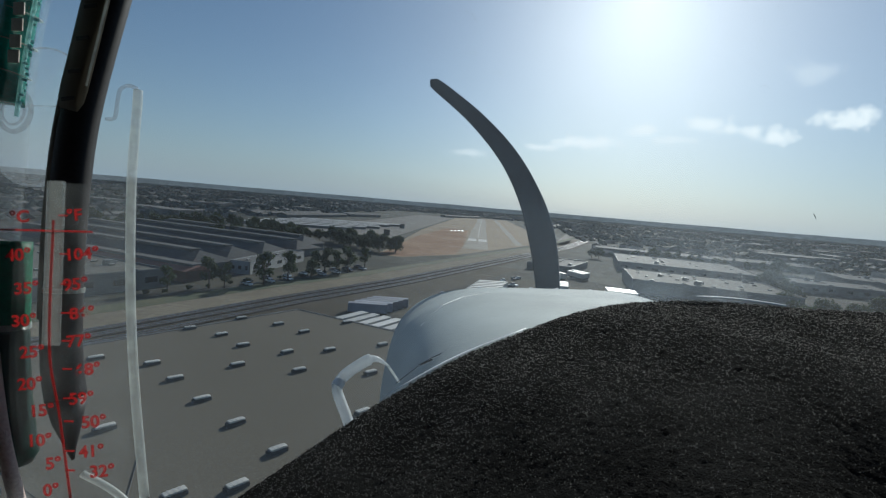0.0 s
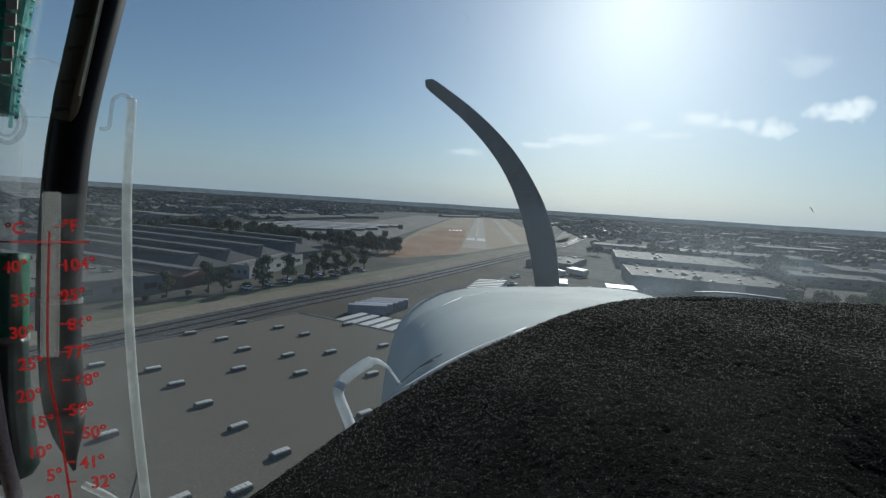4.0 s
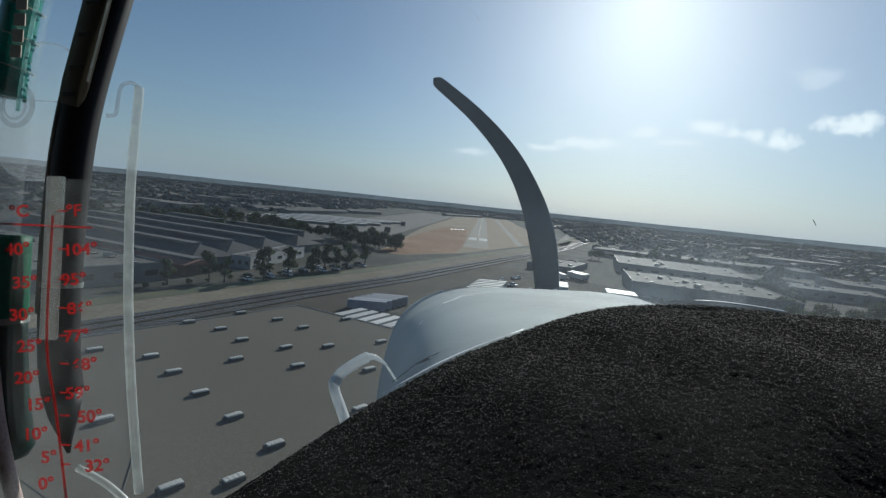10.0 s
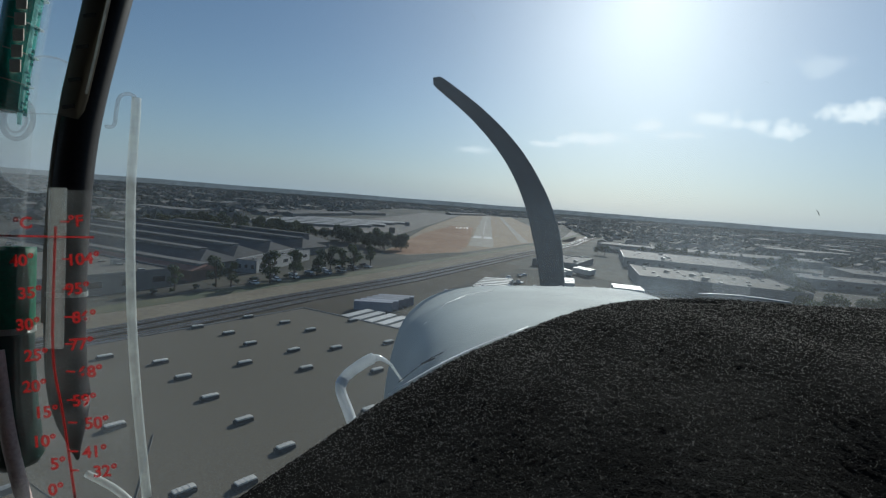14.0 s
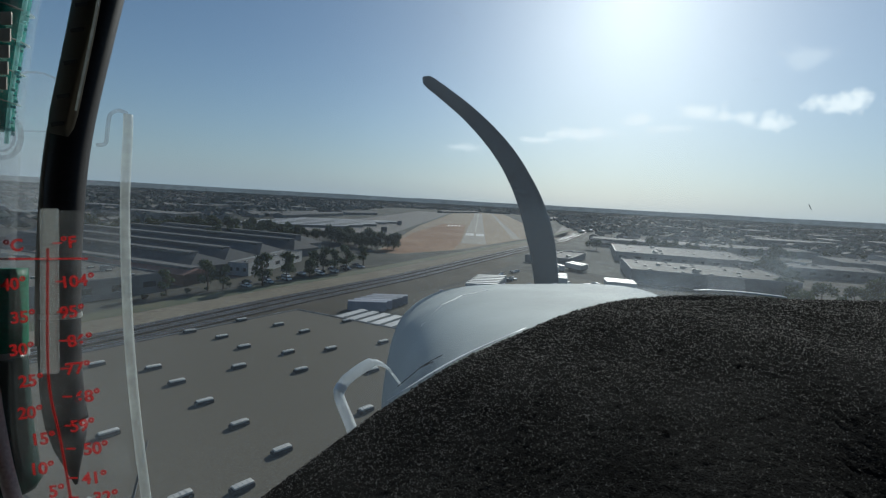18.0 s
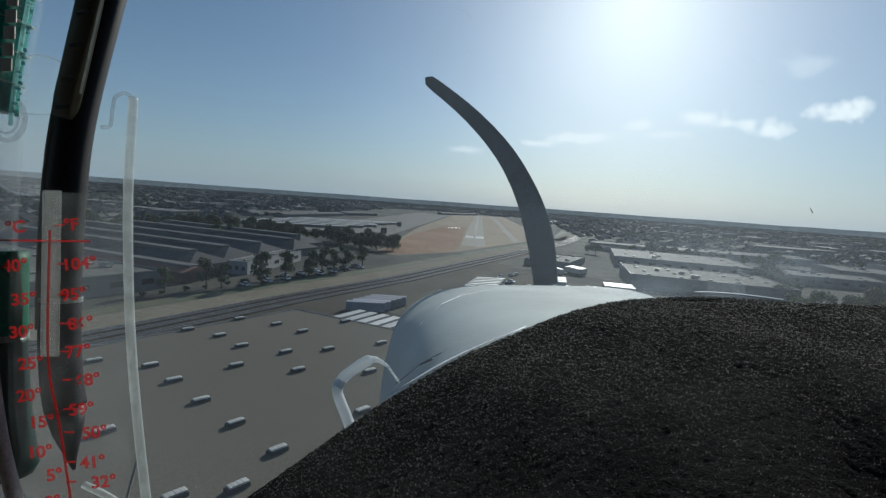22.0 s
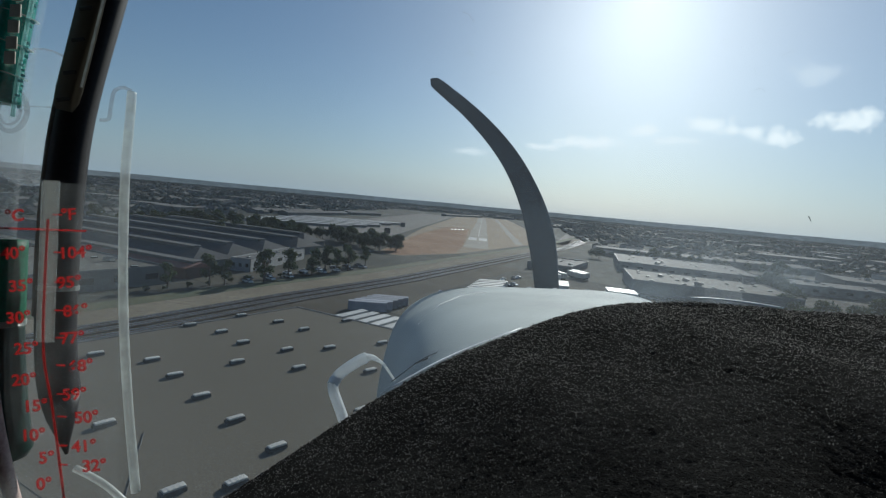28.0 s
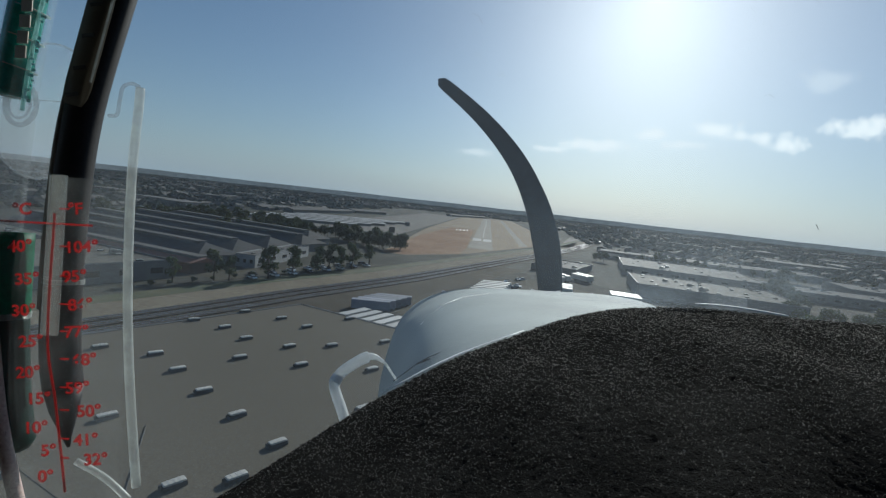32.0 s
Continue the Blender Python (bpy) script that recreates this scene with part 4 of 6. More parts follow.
def long_shed(name, p, q, width, h, rise, label, group, doors=0, hip=0.0, wall="wall_grey", roof="shed_roof"):
    """A long low building with a pitched roof from p to q, hipped at p where asked."""
    p, q = Vector(p), Vector(q)
    ln, turn = (q - p).length, math.degrees(math.atan2(q.y - p.y, q.x - p.x)) - 90
    shed = thing(name, pose(p.x, p.y, 0, 0, 0, turn), label, "hangar" if name == "hangar" else "shed", group)
    hw = width / 2
    part("wall", box(-hw, 0, -0.2, hw, ln, h), wall, shed)
    bm = bmesh.new()
    vs = [bm.verts.new(v) for v in ((-hw - 1, -1, h), (hw + 1, -1, h), (0, hip - 1, h + rise), (-hw - 1, ln + 1, h), (hw + 1, ln + 1, h), (0, ln + 1, h + rise))]
    for f in ((0, 1, 2), (5, 4, 3), (0, 2, 5, 3), (1, 4, 5, 2), (0, 3, 4, 1)):
        bm.faces.new([vs[i] for i in f])
    part("roof", bm, roof, shed)
    if name != "hangar":
        # sunlit roof top put in as a pale raised strip
        part("ridge_light", box(-2.3, hip + 1, h + rise - 0.7, 2.3, ln - 2, h + rise + 0.45, 0.1), "roof_light", shed, "pale raised ridge put in for the sunlit roof top")
        for j in range(int(ln // 9)):
            part("window", box(hw, 4 + j * 9, 1.2, hw + 0.08, 9 + j * 9, h - 1.0), "dark_glass", shed)
    for j in range(doors):
        part("hangar_door", box(-hw - 0.1, 4 + j * 24, 0, -hw, 20 + j * 24, h - 0.5), "wall_white", shed)


for p, ln in (((-95, 447), 130), ((-93, 470), 150), ((-89, 496), 150), ((-83, 526), 150), ((-90, 556), 130)):
    long_shed("long_shed", p, polar(p, ln, 161), 21, 4.6, 4.2, "long dark-roofed shed with a pale ridge in a close row", "long sheds", hip=9)
long_shed("brown_shed", (-91, 430), polar((-91, 430), 90, 161), 12, 4.2, 1.6, "low brown-walled shed with a rust-red roof beside the car park", "", wall="brown_wall", roof="rust_roof")
warehouse("low_warehouse", (46, 566, 28, -20, 52, 66, 4.5), "roof_light", "wall_grey", "low pale-roofed building behind the vehicle yard", skylights=6, units=3, seed=45)
for k in range(6):
    p = Vector((-236 + k * 4, 736 + k * 30))
    long_shed("hangar", p, polar(p, 120 + 6 * (k % 3), 20), 10, 2.8, 0.6, "long pale metal-roofed row of small hangars", "hangar rows", 4, roof="metal_roof")
warehouse("office_building", (-82, 452, 54, 86, 9, 176, 5.5), "roof_light", "wall_white", "white two-storey office with dark windows before the sheds", skylights=4, units=2, seed=44, windows=(0, 1, 2, 3), line=(0,), category="office")
for p, q, w in (((150, 1500), (210, 1760), 16), ((178, 1490), (240, 1750), 16), ((210, 1480), (262, 1690), 16), ((-230, 1130), (-190, 1210), 40), ((-75, 1640), (30, 1880), 18), ((-250, 900), (-215, 1080), 16), ((-285, 880), (-250, 1060), 16)):
    long_shed("hangar", p, q, w, 4.5, 2.5, "long white-roofed aircraft hangar", "airfield hangars", int((Vector(q) - Vector(p)).length // 26), roof="roof_light")

# ---- trees, cars, trailers, lamp posts ----
def crown_mesh(seed, height, radius, leaves, size):
    """Leaf clumps round a few limbs, with gaps and an uneven outline."""
    rnd = random.Random(seed)
    lobes = [(Vector((rnd.uniform(-0.6, 0.6) * radius, rnd.uniform(-0.6, 0.6) * radius, height * rnd.uniform(0.36, 0.88))), radius * rnd.uniform(0.35, 0.62)) for _ in range(7)]
    verts, faces = [], []
    for k in range(leaves):
        c, r = lobes[k % 7]
        d = Vector((rnd.gauss(0, 1), rnd.gauss(0, 1), rnd.gauss(0, 0.8))).normalized()
        p = c + d * r * rnd.uniform(0.45, 1.08)
        a = Vector((rnd.gauss(0, 1), rnd.gauss(0, 1), rnd.gauss(0, 1))).normalized()
        b = a.cross(d + Vector((0.01, 0, 0))).normalized()
        s = size * rnd.uniform(0.5, 1.2)
        i = len(verts)
        verts += [p + a * s, p + b * s * 0.7, p - a * s, p - b * s * 0.7 + d * s * 0.3]
        faces.append((i, i + 1, i + 2, i + 3))
    me = bpy.data.meshes.new("crown")
    me.from_pydata([v[:] for v in verts], [], faces)
    me.materials.append(M["leaf"])
    return me


def tree_kind(seed, height, radius, leaves, size):
    rnd = random.Random(seed + 50)
    lean = rnd.uniform(-0.3, 0.3)
    bm = tube([(0, 0, -0.2), (lean * 0.4, 0.1, height * 0.3), (lean, 0, height * 0.62)], [height * 0.028, height * 0.022, height * 0.012], 7)
    for k in range(4):
        a = k * 1.6 + rnd.random()
        t = tube([(lean * 0.4, 0.1, height * (0.28 + 0.06 * k)), (math.cos(a) * radius * 0.6, math.sin(a) * radius * 0.6, height * (0.6 + 0.07 * k))], [height * 0.012, height * 0.005], 5)
        me = bpy.data.meshes.new("limb")
        t.to_mesh(me)
        t.free()
        bm.from_mesh(me)
        bpy.data.meshes.remove(me)
    return mesh_of("trunk", bm, "bark"), crown_mesh(seed, height, radius, leaves, size)


TREES = [tree_kind(1, 7.0, 3.4, 900, 0.46), tree_kind(2, 9.5, 4.4, 900, 0.6), tree_kind(3, 12.0, 5.2, 1000, 0.7), tree_kind(4, 5.0, 2.8, 700, 0.42), tree_kind(5, 15.0, 3.8, 900, 0.62), tree_kind(6, 7.0, 3.0, 240, 0.4)]


GROVE = []


def tree(x, y, kind, scale, turn, label, group):
    """Trees close to the flight path are things of their own; those beyond are joined into one grove."""
    if y > 520 or x > 170 or TALLY[0] >= 295:
        GROVE.append((x, y, kind, scale, turn))
        return
    TALLY[0] += 1
    base = thing("tree", pose(x, y, 0, 0, 0, turn) @ Matrix.Scale(scale, 4), label, "tree", group)
    part("trunk", TREES[kind][0], "", base)
    part("crown", TREES[kind][1], "", base)


TALLY = [0]
rnd = random.Random(11)
# round the crossing and along the street
for x, y, k, sc in ((-65, 108, 2, 0.95), (-64, 114, 1, 1.05), (-68, 104, 1, 1.1), (-71, 109, 2, 0.9), (-70, 118, 1, 0.8), (-53.5, 128, 3, 0.9), (-51.8, 125, 0, 0.6), (-50.5, 139, 1, 0.72), (-52.5, 142, 0, 0.8), (-44.5, 158, 1, 0.7), (-46.5, 163, 0, 0.9), (-42, 167, 2, 0.6),
                    (-33.2, 129, 1, 0.85), (-33.5, 131, 0, 0.9), (-32, 168, 1, 0.8), (-30, 174, 2, 0.7), (-26, 178, 1, 0.9), (-34, 182, 1, 0.8), (-24, 186, 2, 0.75), (-40, 180, 0, 1.1)):
    tree(x, y, k, sc, rnd.uniform(0, 360), "dark green tree beside the street", "street trees")
for x, y, sc in ((-33, 108, 0.9), (-31.5, 104, 1.0), (-27, 97, 1.0), (-30, 113, 0.8), (-29, 99, 0.7)):
    tree(x, y, 5, sc, rnd.uniform(0, 360), "small half-bare tree in a brown bed", "corner trees")
for k in range(10):
    p = along(ST0, ST1, 22 + k * 7 + rnd.uniform(-1, 1), 12.4)
    tree(p.x, p.y, 3, rnd.uniform(0.25, 0.42), rnd.uniform(0, 360), "low clipped shrub on the lawn strip", "street shrubs")
for k in range(21):                                     # the row along the side street
    p = along(FS0, FS1, 4 + k * 4.6 + rnd.uniform(-1, 1), 13.5 + rnd.uniform(-1, 1.2))
    tree(p.x, p.y, rnd.choice((0, 3, 3, 0)), rnd.uniform(0.85, 1.25), rnd.uniform(0, 360), "small dark green street tree", "side street trees")
for k in range(20):                                     # boulevard verge and median
    p = along(BL0, BL1, 36 + k * 11 + rnd.uniform(-3, 3), rnd.choice((17, 18.5, 0.0)))
    tree(p.x, p.y, rnd.choice((3, 3, 0)), rnd.uniform(0.5, 0.85), rnd.uniform(0, 360), "young street tree on a grass verge", "boulevard trees")
for x, y, sc in ((-81, 419, 0.62), (-77, 422, 0.5), (-68, 434, 0.72), (-64, 448, 0.66), (-60, 467, 0.6), (-56, 471, 0.68), (-52, 476, 0.62), (-48, 481, 0.7), (-45, 504, 0.6), (-89, 408, 0.5), (-58, 458, 0.45)):
    tree(x, y, 4, sc * 1.3, rnd.uniform(0, 360), "slim street tree beside the car park", "car park trees")
for k in range(12):
    p = along((-92, 394), (-50, 478), 4 + k * 8 + rnd.uniform(-2, 2), 1.5)
    tree(p.x, p.y, 3, rnd.uniform(0.25, 0.45), rnd.uniform(0, 360), "low dark shrub on the railway verge", "railside shrubs")
# belts: from, to, width, number
BANDS = ((-14, 203, 17, 258, 6, 30), (19, 261, 50, 328, 6, 30), (-124, 345, -112, 366, 4, 6), (-164, 250, -142, 262, 8, 8), (-200, 262, -170, 268, 10, 10), (104, 372, 122, 396, 18, 12), (96, 300, 104, 318, 8, 5),
         (-104, 628, -48, 582, 18, 34), (-230, 640, -120, 640, 40, 44), (-262, 560, -225, 640, 30, 26), (-160, 570, -90, 650, 40, 14), (120, 440, 240, 420, 30, 40), (160, 480, 300, 470, 30, 40), (150, 420, 215, 370, 20, 18), (260, 420, 420, 470, 40, 34),
         (120, 690, 330, 700, 16, 30), (-330, 330, -230, 420, 40, 26), (300, 300, 420, 260, 50, 26), (180, 520, 190, 560, 10, 8))
for x0, y0, x1, y1, spread, n in BANDS:
    for k in range(n):
        t = rnd.random()
        tree(x0 + (x1 - x0) * t + rnd.uniform(-1, 1) * spread * 0.5, y0 + (y1 - y0) * t + rnd.uniform(-1, 1) * spread * 0.5, rnd.choice((1, 2, 2, 1)),
             rnd.uniform(0.65, 1.1), rnd.uniform(0, 360), "tall dark green tree in a thick belt", "tree belts")


def car_kind(material):
    base_me = {}
    bm = bmesh.new()
    prof = [(-2.2, 0.35), (-2.25, 0.75), (-1.9, 0.95), (-1.2, 1.0), (1.0, 0.98), (1.9, 0.85), (2.2, 0.65), (2.2, 0.35)]
    ends = [[bm.verts.new((x, s * 0.88, z)) for x, z in prof] for s in (-1, 1)]
    bm.faces.new(ends[0])
    bm.faces.new(ends[1][::-1])
    for i in range(len(prof)):
        j = (i + 1) % len(prof)
        bm.faces.new((ends[0][i], ends[0][j], ends[1][j], ends[1][i]))
    bmesh.ops.recalc_face_normals(bm, faces=bm.faces[:])
    bmesh.ops.bevel(bm, geom=bm.edges[:], offset=0.06, segments=1, affect="EDGES")
    base_me["body"] = mesh_of("body", bm, material)
    bm = bmesh.new()
    a = [bm.verts.new(v) for v in ((-1.5, -0.8, 0.97), (0.9, -0.8, 0.97), (0.9, 0.8, 0.97), (-1.5, 0.8, 0.97), (-1.0, -0.64, 1.42), (0.2, -0.64, 1.42), (0.2, 0.64, 1.42), (-1.0, 0.64, 1.42))]
    for f in ((0, 1, 5, 4), (1, 2, 6, 5), (2, 3, 7, 6), (3, 0, 4, 7)):
        bm.faces.new([a[i] for i in f])
    base_me["window"] = mesh_of("window", bm, "dark_glass")
    base_me["roof"] = mesh_of("roof", box(-1.02, -0.66, 1.4, 0.22, 0.66, 1.47, 0.03), material)
    bm = bmesh.new()
    bmesh.ops.create_cone(bm, cap_ends=True, segments=14, radius1=0.33, radius2=0.33, depth=0.22, matrix=Matrix.Rotation(math.pi / 2, 4, "X"))
    base_me["wheel"] = mesh_of("wheel", bm, "tyre")
    return base_me


CARS = {k: car_kind(k) for k in ("car", "car_white", "car_dark")}


def car(x, y, turn, kind, group):
    words = {"car": "grey parked car", "car_white": "white parked car", "car_dark": "dark parked car"}[kind]
    base = thing("car", pose(x, y, 0.03, 0, 0, turn), words + " on the asphalt", "car", group)
    for nm in ("body", "window", "roof"):
        part(nm, CARS[kind][nm], "", base)
    for sx in (-1.35, 1.35):
        for sy in (-0.8, 0.8):
            w = part("wheel", CARS[kind]["wheel"], "", base)
            w.matrix_basis = pose(sx, sy, 0.33)


bl_turn = math.degrees(math.atan2(BL1.y - BL0.y, BL1.x - BL0.x))
for x, y, a, kind in ((-39, 80, 145, "car_dark"), (-61.5, 100.5, 150, "car_white"), (-60.5, 108, 160, "car_dark"), (-63, 111, 160, "car_white"), (-54.3, 118.3, 62, "car_dark"), (-53.1, 121.5, 62, "car_dark"), (-54, 146.3, 150, "car_white"),
                      (-49.2, 156.5, 66, "car_white"), (-46.6, 161.0, 66, "car_white"), (-44, 167, 66, "car_white"), (-109, 225, 30, "car_white"), (-104, 248, 20, "car_white"), (-100, 252, 60, "car_white"), (-82, 224, 40, "car_white"),
                      (-79, 220, 10, "car_white"), (-86, 229, 70, "car_dark"), (-112, 232, 90, "car_white"), (-96, 246, 45, "car"), (-92, 240, 45, "car_dark")):
    car(x, y, a, kind, "parked cars")
for k in range(14):                                      # before the second warehouse of the boulevard
    p = along(BL0, BL1, 58 + k * 3.1, 24.5)
    if k % 5 != 3:
        car(p.x, p.y, bl_turn + 62, rnd.choice(("car", "car_white", "car_white", "car_dark")), "parked cars")
for k in range(16):                                      # the car park by the railway
    x, y = along((-77, 430), (-43, 508), 2 + k * 5.0 + (k % 3) * 0.4, 2 if k % 2 else -4)
    car(x, y, 150, rnd.choice(("car", "car_white", "car_dark")), "railside cars")
for d, s in ((70, 7), (106, 10), (150, -7), (190, 9), (228, -10)):
    p = along(BL0, BL1, d, s)
    car(p.x, p.y, bl_turn, rnd.choice(("car", "car_white", "car_dark")), "boulevard cars")

TRAILER = {"box": mesh_of("box", box(-1.25, 0, 1.1, 1.25, 13, 4.0, 0.05), "trailer"), "chassis": mesh_of("chassis", box(-0.5, 0.5, 0.75, 0.5, 12.5, 1.1), "car_dark"),
           "leg": mesh_of("leg", box(-0.9, 10.3, 0, 0.9, 10.5, 1.1), "car_dark")}


def trailer(x, y, turn, label="white box trailer parked in the yard"):
    base = thing("trailer", pose(x, y, 0.03, 0, 0, turn), label, "trailer", "yard trailers")
    for nm in ("box", "chassis", "leg"):
        part(nm, TRAILER[nm], "", base)
    for sy in (1.2, 2.5):
        for sx in (-0.95, 0.95):
            w = part("wheel", CARS["car"]["wheel"], "", base)
            w.matrix_basis = pose(sx, sy, 0.5, 0, 0, 90) @ Matrix.Scale(1.5, 4)


for k in range(3):
    trailer(-67.5 + k * 4.4, 195 - k * 2.2, -27)
    trailer(-61.3 + k * 4.4, 207 - k * 2.2, -27)
for k in range(3):
    trailer(-43 + k * 4.2, 199 - k * 1.8, -24)
for x, y, a in ((-124, 322, 60), (-120, 318, 60), (-109, 314, 62), (-93, 303, 10), (-80, 296, 55)):
    p = old(x, y)
    trailer(p.x, p.y, a + 6)
for k in range(7):                                       # side by side behind the great warehouse
    trailer(-25 + k * 3.5, 379 - k * 1.45, -26)
for k in range(6):                                       # rows side by side in the vehicle yard
    trailer(9 + k * 1.0, 447 + k * 4.6, -80, "white box trailer in a close row")
for k in range(4):
    trailer(42 + k * 0.8, 478 + k * 4.4, -94, "white box trailer in a close row")
for k in range(3):
    trailer(72 + k * 0.8, 476 + k * 4.4, -100, "white box trailer in a close row")
for k in range(22):
    x, y = rnd.uniform(20, 74), rnd.uniform(455, 530)
    car(x, y, rnd.uniform(0, 360), rnd.choice(("car", "car_white", "car_dark")), "vehicle yard cars")
for k in range(6):                                       # the vehicle yard
    x, y = rnd.uniform(24, 78), rnd.uniform(498, 545)
    if x > 8 + (y - 448) * 0.5:
        trailer(x, y, rnd.choice((-70, 20, 30, -60)), "white trailer in a crowded vehicle yard")

CONT = {"box": mesh_of("box", box(-1.22, 0, 0.05, 1.22, 12.2, 2.9, 0.04), "container"), "door_end": mesh_of("door_end", box(-1.1, -0.05, 0.2, 1.1, 0.0, 2.75), "trailer")}
for k in range(5):
    base = thing("shipping_container", pose(-28 + k * 1.3, 406 + k * 3.0, 0.04, 0, 0, -82), "blue-grey shipping container beside the railway", "container", "railside containers")
    part("box", CONT["box"], "", base)
    part("door_end", CONT["door_end"], "", base)

# vehicles in the yards of the far blocks
for x, y, w, l in LOTS:
    for k in range(rnd.randint(1, 2)):
        p = polar(polar((x, y), w / 2 + rnd.uniform(4, 8), -18), rnd.uniform(-0.4, 0.4) * l, 72)
        car(p.x, p.y, rnd.choice((72, -18)), rnd.choice(("car", "car_white", "car_white", "car_dark")), "yard cars")
    if rnd.random() < 0.45:
        p = polar(polar((x, y), l / 2 + 7, 252), rnd.uniform(-0.4, 0.4) * w, -18)
        trailer(p.x, p.y, rnd.choice((-18, 72)), "white box trailer beside a warehouse")
    for k in range(rnd.randint(2, 5)):
        p = polar(polar((x, y), w / 2 + rnd.uniform(8, 12), rnd.choice((-18, 162))), rnd.uniform(-0.5, 0.5) * l, 72)
        tree(p.x, p.y, rnd.choice((0, 1, 1, 2)), rnd.uniform(0.8, 1.2), rnd.uniform(0, 360), "dark green tree between warehouses", "yard trees")

# street lamps along the boulevard
for k in range(8):
    p = along(BL0, BL1, 40 + k * 29, 14.2)
    post = thing("street_lamp", pose(p.x, p.y, 0, 0, 0, bl_turn), "slim grey street lamp with a curved arm", "street lamp", "boulevard lamps")
    part("pole", tube([(0, 0, -0.1), (0, 0, 8.6)], [0.11, 0.07], 8), "coping", post)
    part("arm", tube(smooth_line([(0, 0, 8.5), (0, -0.8, 9.1), (0, -2.2, 9.3)]), 0.05, 6), "coping", post)
    part("lamp_head", box(-0.16, -2.8, 9.22, 0.16, -2.1, 9.36, 0.03), "coping", post)

# traffic signals at the crossing
for x, y, turn in ((-41.4, 96.5, 55), (-43.5, 76.5, 235), (-57, 103, 145)):
    post = thing("traffic_signal", pose(x, y, 0, 0, 0, turn), "dark traffic signal post at the crossing", "traffic signal", "crossing signals")
    part("pole", tube([(0, 0, -0.1), (0, 0, 5.2)], [0.12, 0.08], 8), "car_dark", post)
    part("arm", tube([(0, 0, 5.0), (0, -4.5, 5.4)], [0.07, 0.05], 6), "car_dark", post)
    for d in (0.0, -4.3):
        head = part("signal_head", box(-0.22, d - 0.2, 4.0 if d == 0 else 4.5, 0.22, d + 0.2, 5.0 if d == 0 else 5.5, 0.04), "car_dark", post)
        for j, c in enumerate(("red", "pen_clip", "pen_green")):
            bm = bmesh.new()
            bmesh.ops.create_cone(bm, cap_ends=True, segments=10, radius1=0.1, radius2=0.08, depth=0.05, matrix=Matrix.Translation((0.24, d, (4.8 if d == 0 else 5.3) - j * 0.3)) @ Matrix.Rotation(math.pi / 2, 4, "Y"))
            part("lens", bm, c, head)

# the joined grove beyond
gv, gf, gi, tv, tf, ti = [], [], 0, [], [], 0
for x, y, kind, sc, turn in GROVE:
    m = np.array(pose(x, y, 0, 0, 0, turn) @ Matrix.Scale(sc, 4))
    for k, (vv, ff) in enumerate(((gv, gf), (tv, tf))):
        me = TREES[kind][1 - k]
        co = np.empty(len(me.vertices) * 3)
        me.vertices.foreach_get("co", co)
        vv.append(co.reshape(-1, 3) @ m[:3, :3].T + m[:3, 3])
        off = gi if k == 0 else ti
        ff += [tuple(i + off for i in p.vertices) for p in me.polygons]
    gi, ti = gi + len(TREES[kind][1].vertices), ti + len(TREES[kind][0].vertices)
for nm, vv, ff, material, lab in (("grove", gv, gf, "leaf", "thick dark green tree belts between the far buildings"), ("grove_trunks", tv, tf, "bark", "brown trunks of the far tree belts")):
    me = bpy.data.meshes.new(nm)
    me.from_pydata(np.concatenate(vv).tolist(), [], ff)
    me.materials.append(M[material])
    tagged(new(nm, me), lab, "trees", kind="stuff")

# ---- the far district: houses and woods out to the horizon ----
rs = np.random.RandomState(4)


def blocked(x, y):
    """Keep the airfield, the near blocks and the railway free."""
    if -260 < x < 120 + 0.1 * (y - 500) and 470 < y < 1950:
        return True
    if 84 < x < 800 and y < 690 + 0.25 * (x - 84) or -360 < x <= 84 and y < 560:
        return True
    return y < 300


hv, hf, rv, rf = [], [], [], []
count = 0
while count < 2600:
    dist = 380 + 3800 * rs.rand() ** 1.6
    ang = radians(90 + rs.uniform(-56, 56))
    x, y = dist * math.cos(ang), dist * math.sin(ang)
    if blocked(x, y):
        continue
    count += 1
    big = rs.rand() < 0.10
    w, l, h = (rs.uniform(18, 40), rs.uniform(30, 80), rs.uniform(6, 9)) if big else (rs.uniform(7, 11), rs.uniform(10, 16), rs.uniform(3, 5))
    t = radians(75 + rs.choice((0, 90)) + rs.uniform(-4, 4))
    ca, sa = math.cos(t), math.sin(t)
    pt = lambda px, py, pz: (x + ca * px - sa * py, y + sa * px + ca * py, pz)
    i = len(hv)
    hv += [pt(sx * w / 2, sy * l / 2, z) for z in (-0.2, h) for sx, sy in ((-1, -1), (1, -1), (1, 1), (-1, 1))]
    hf += [(i, i + 1, i + 5, i + 4), (i + 1, i + 2, i + 6, i + 5), (i + 2, i + 3, i + 7, i + 6), (i + 3, i, i + 4, i + 7)]
    j = len(rv)
    rise = 0.4 if big else 2.0
    rv += [pt(-w / 2 - 0.4, -l / 2 - 0.4, h), pt(w / 2 + 0.4, -l / 2 - 0.4, h), pt(w / 2 + 0.4, l / 2 + 0.4, h), pt(-w / 2 - 0.4, l / 2 + 0.4, h), pt(0, -l / 2, h + rise), pt(0, l / 2, h + rise)]
    rf += [(j, j + 4, j + 5, j + 3), (j + 1, j + 2, j + 5, j + 4), (j, j + 1, j + 4), (j + 2, j + 3, j + 5)]
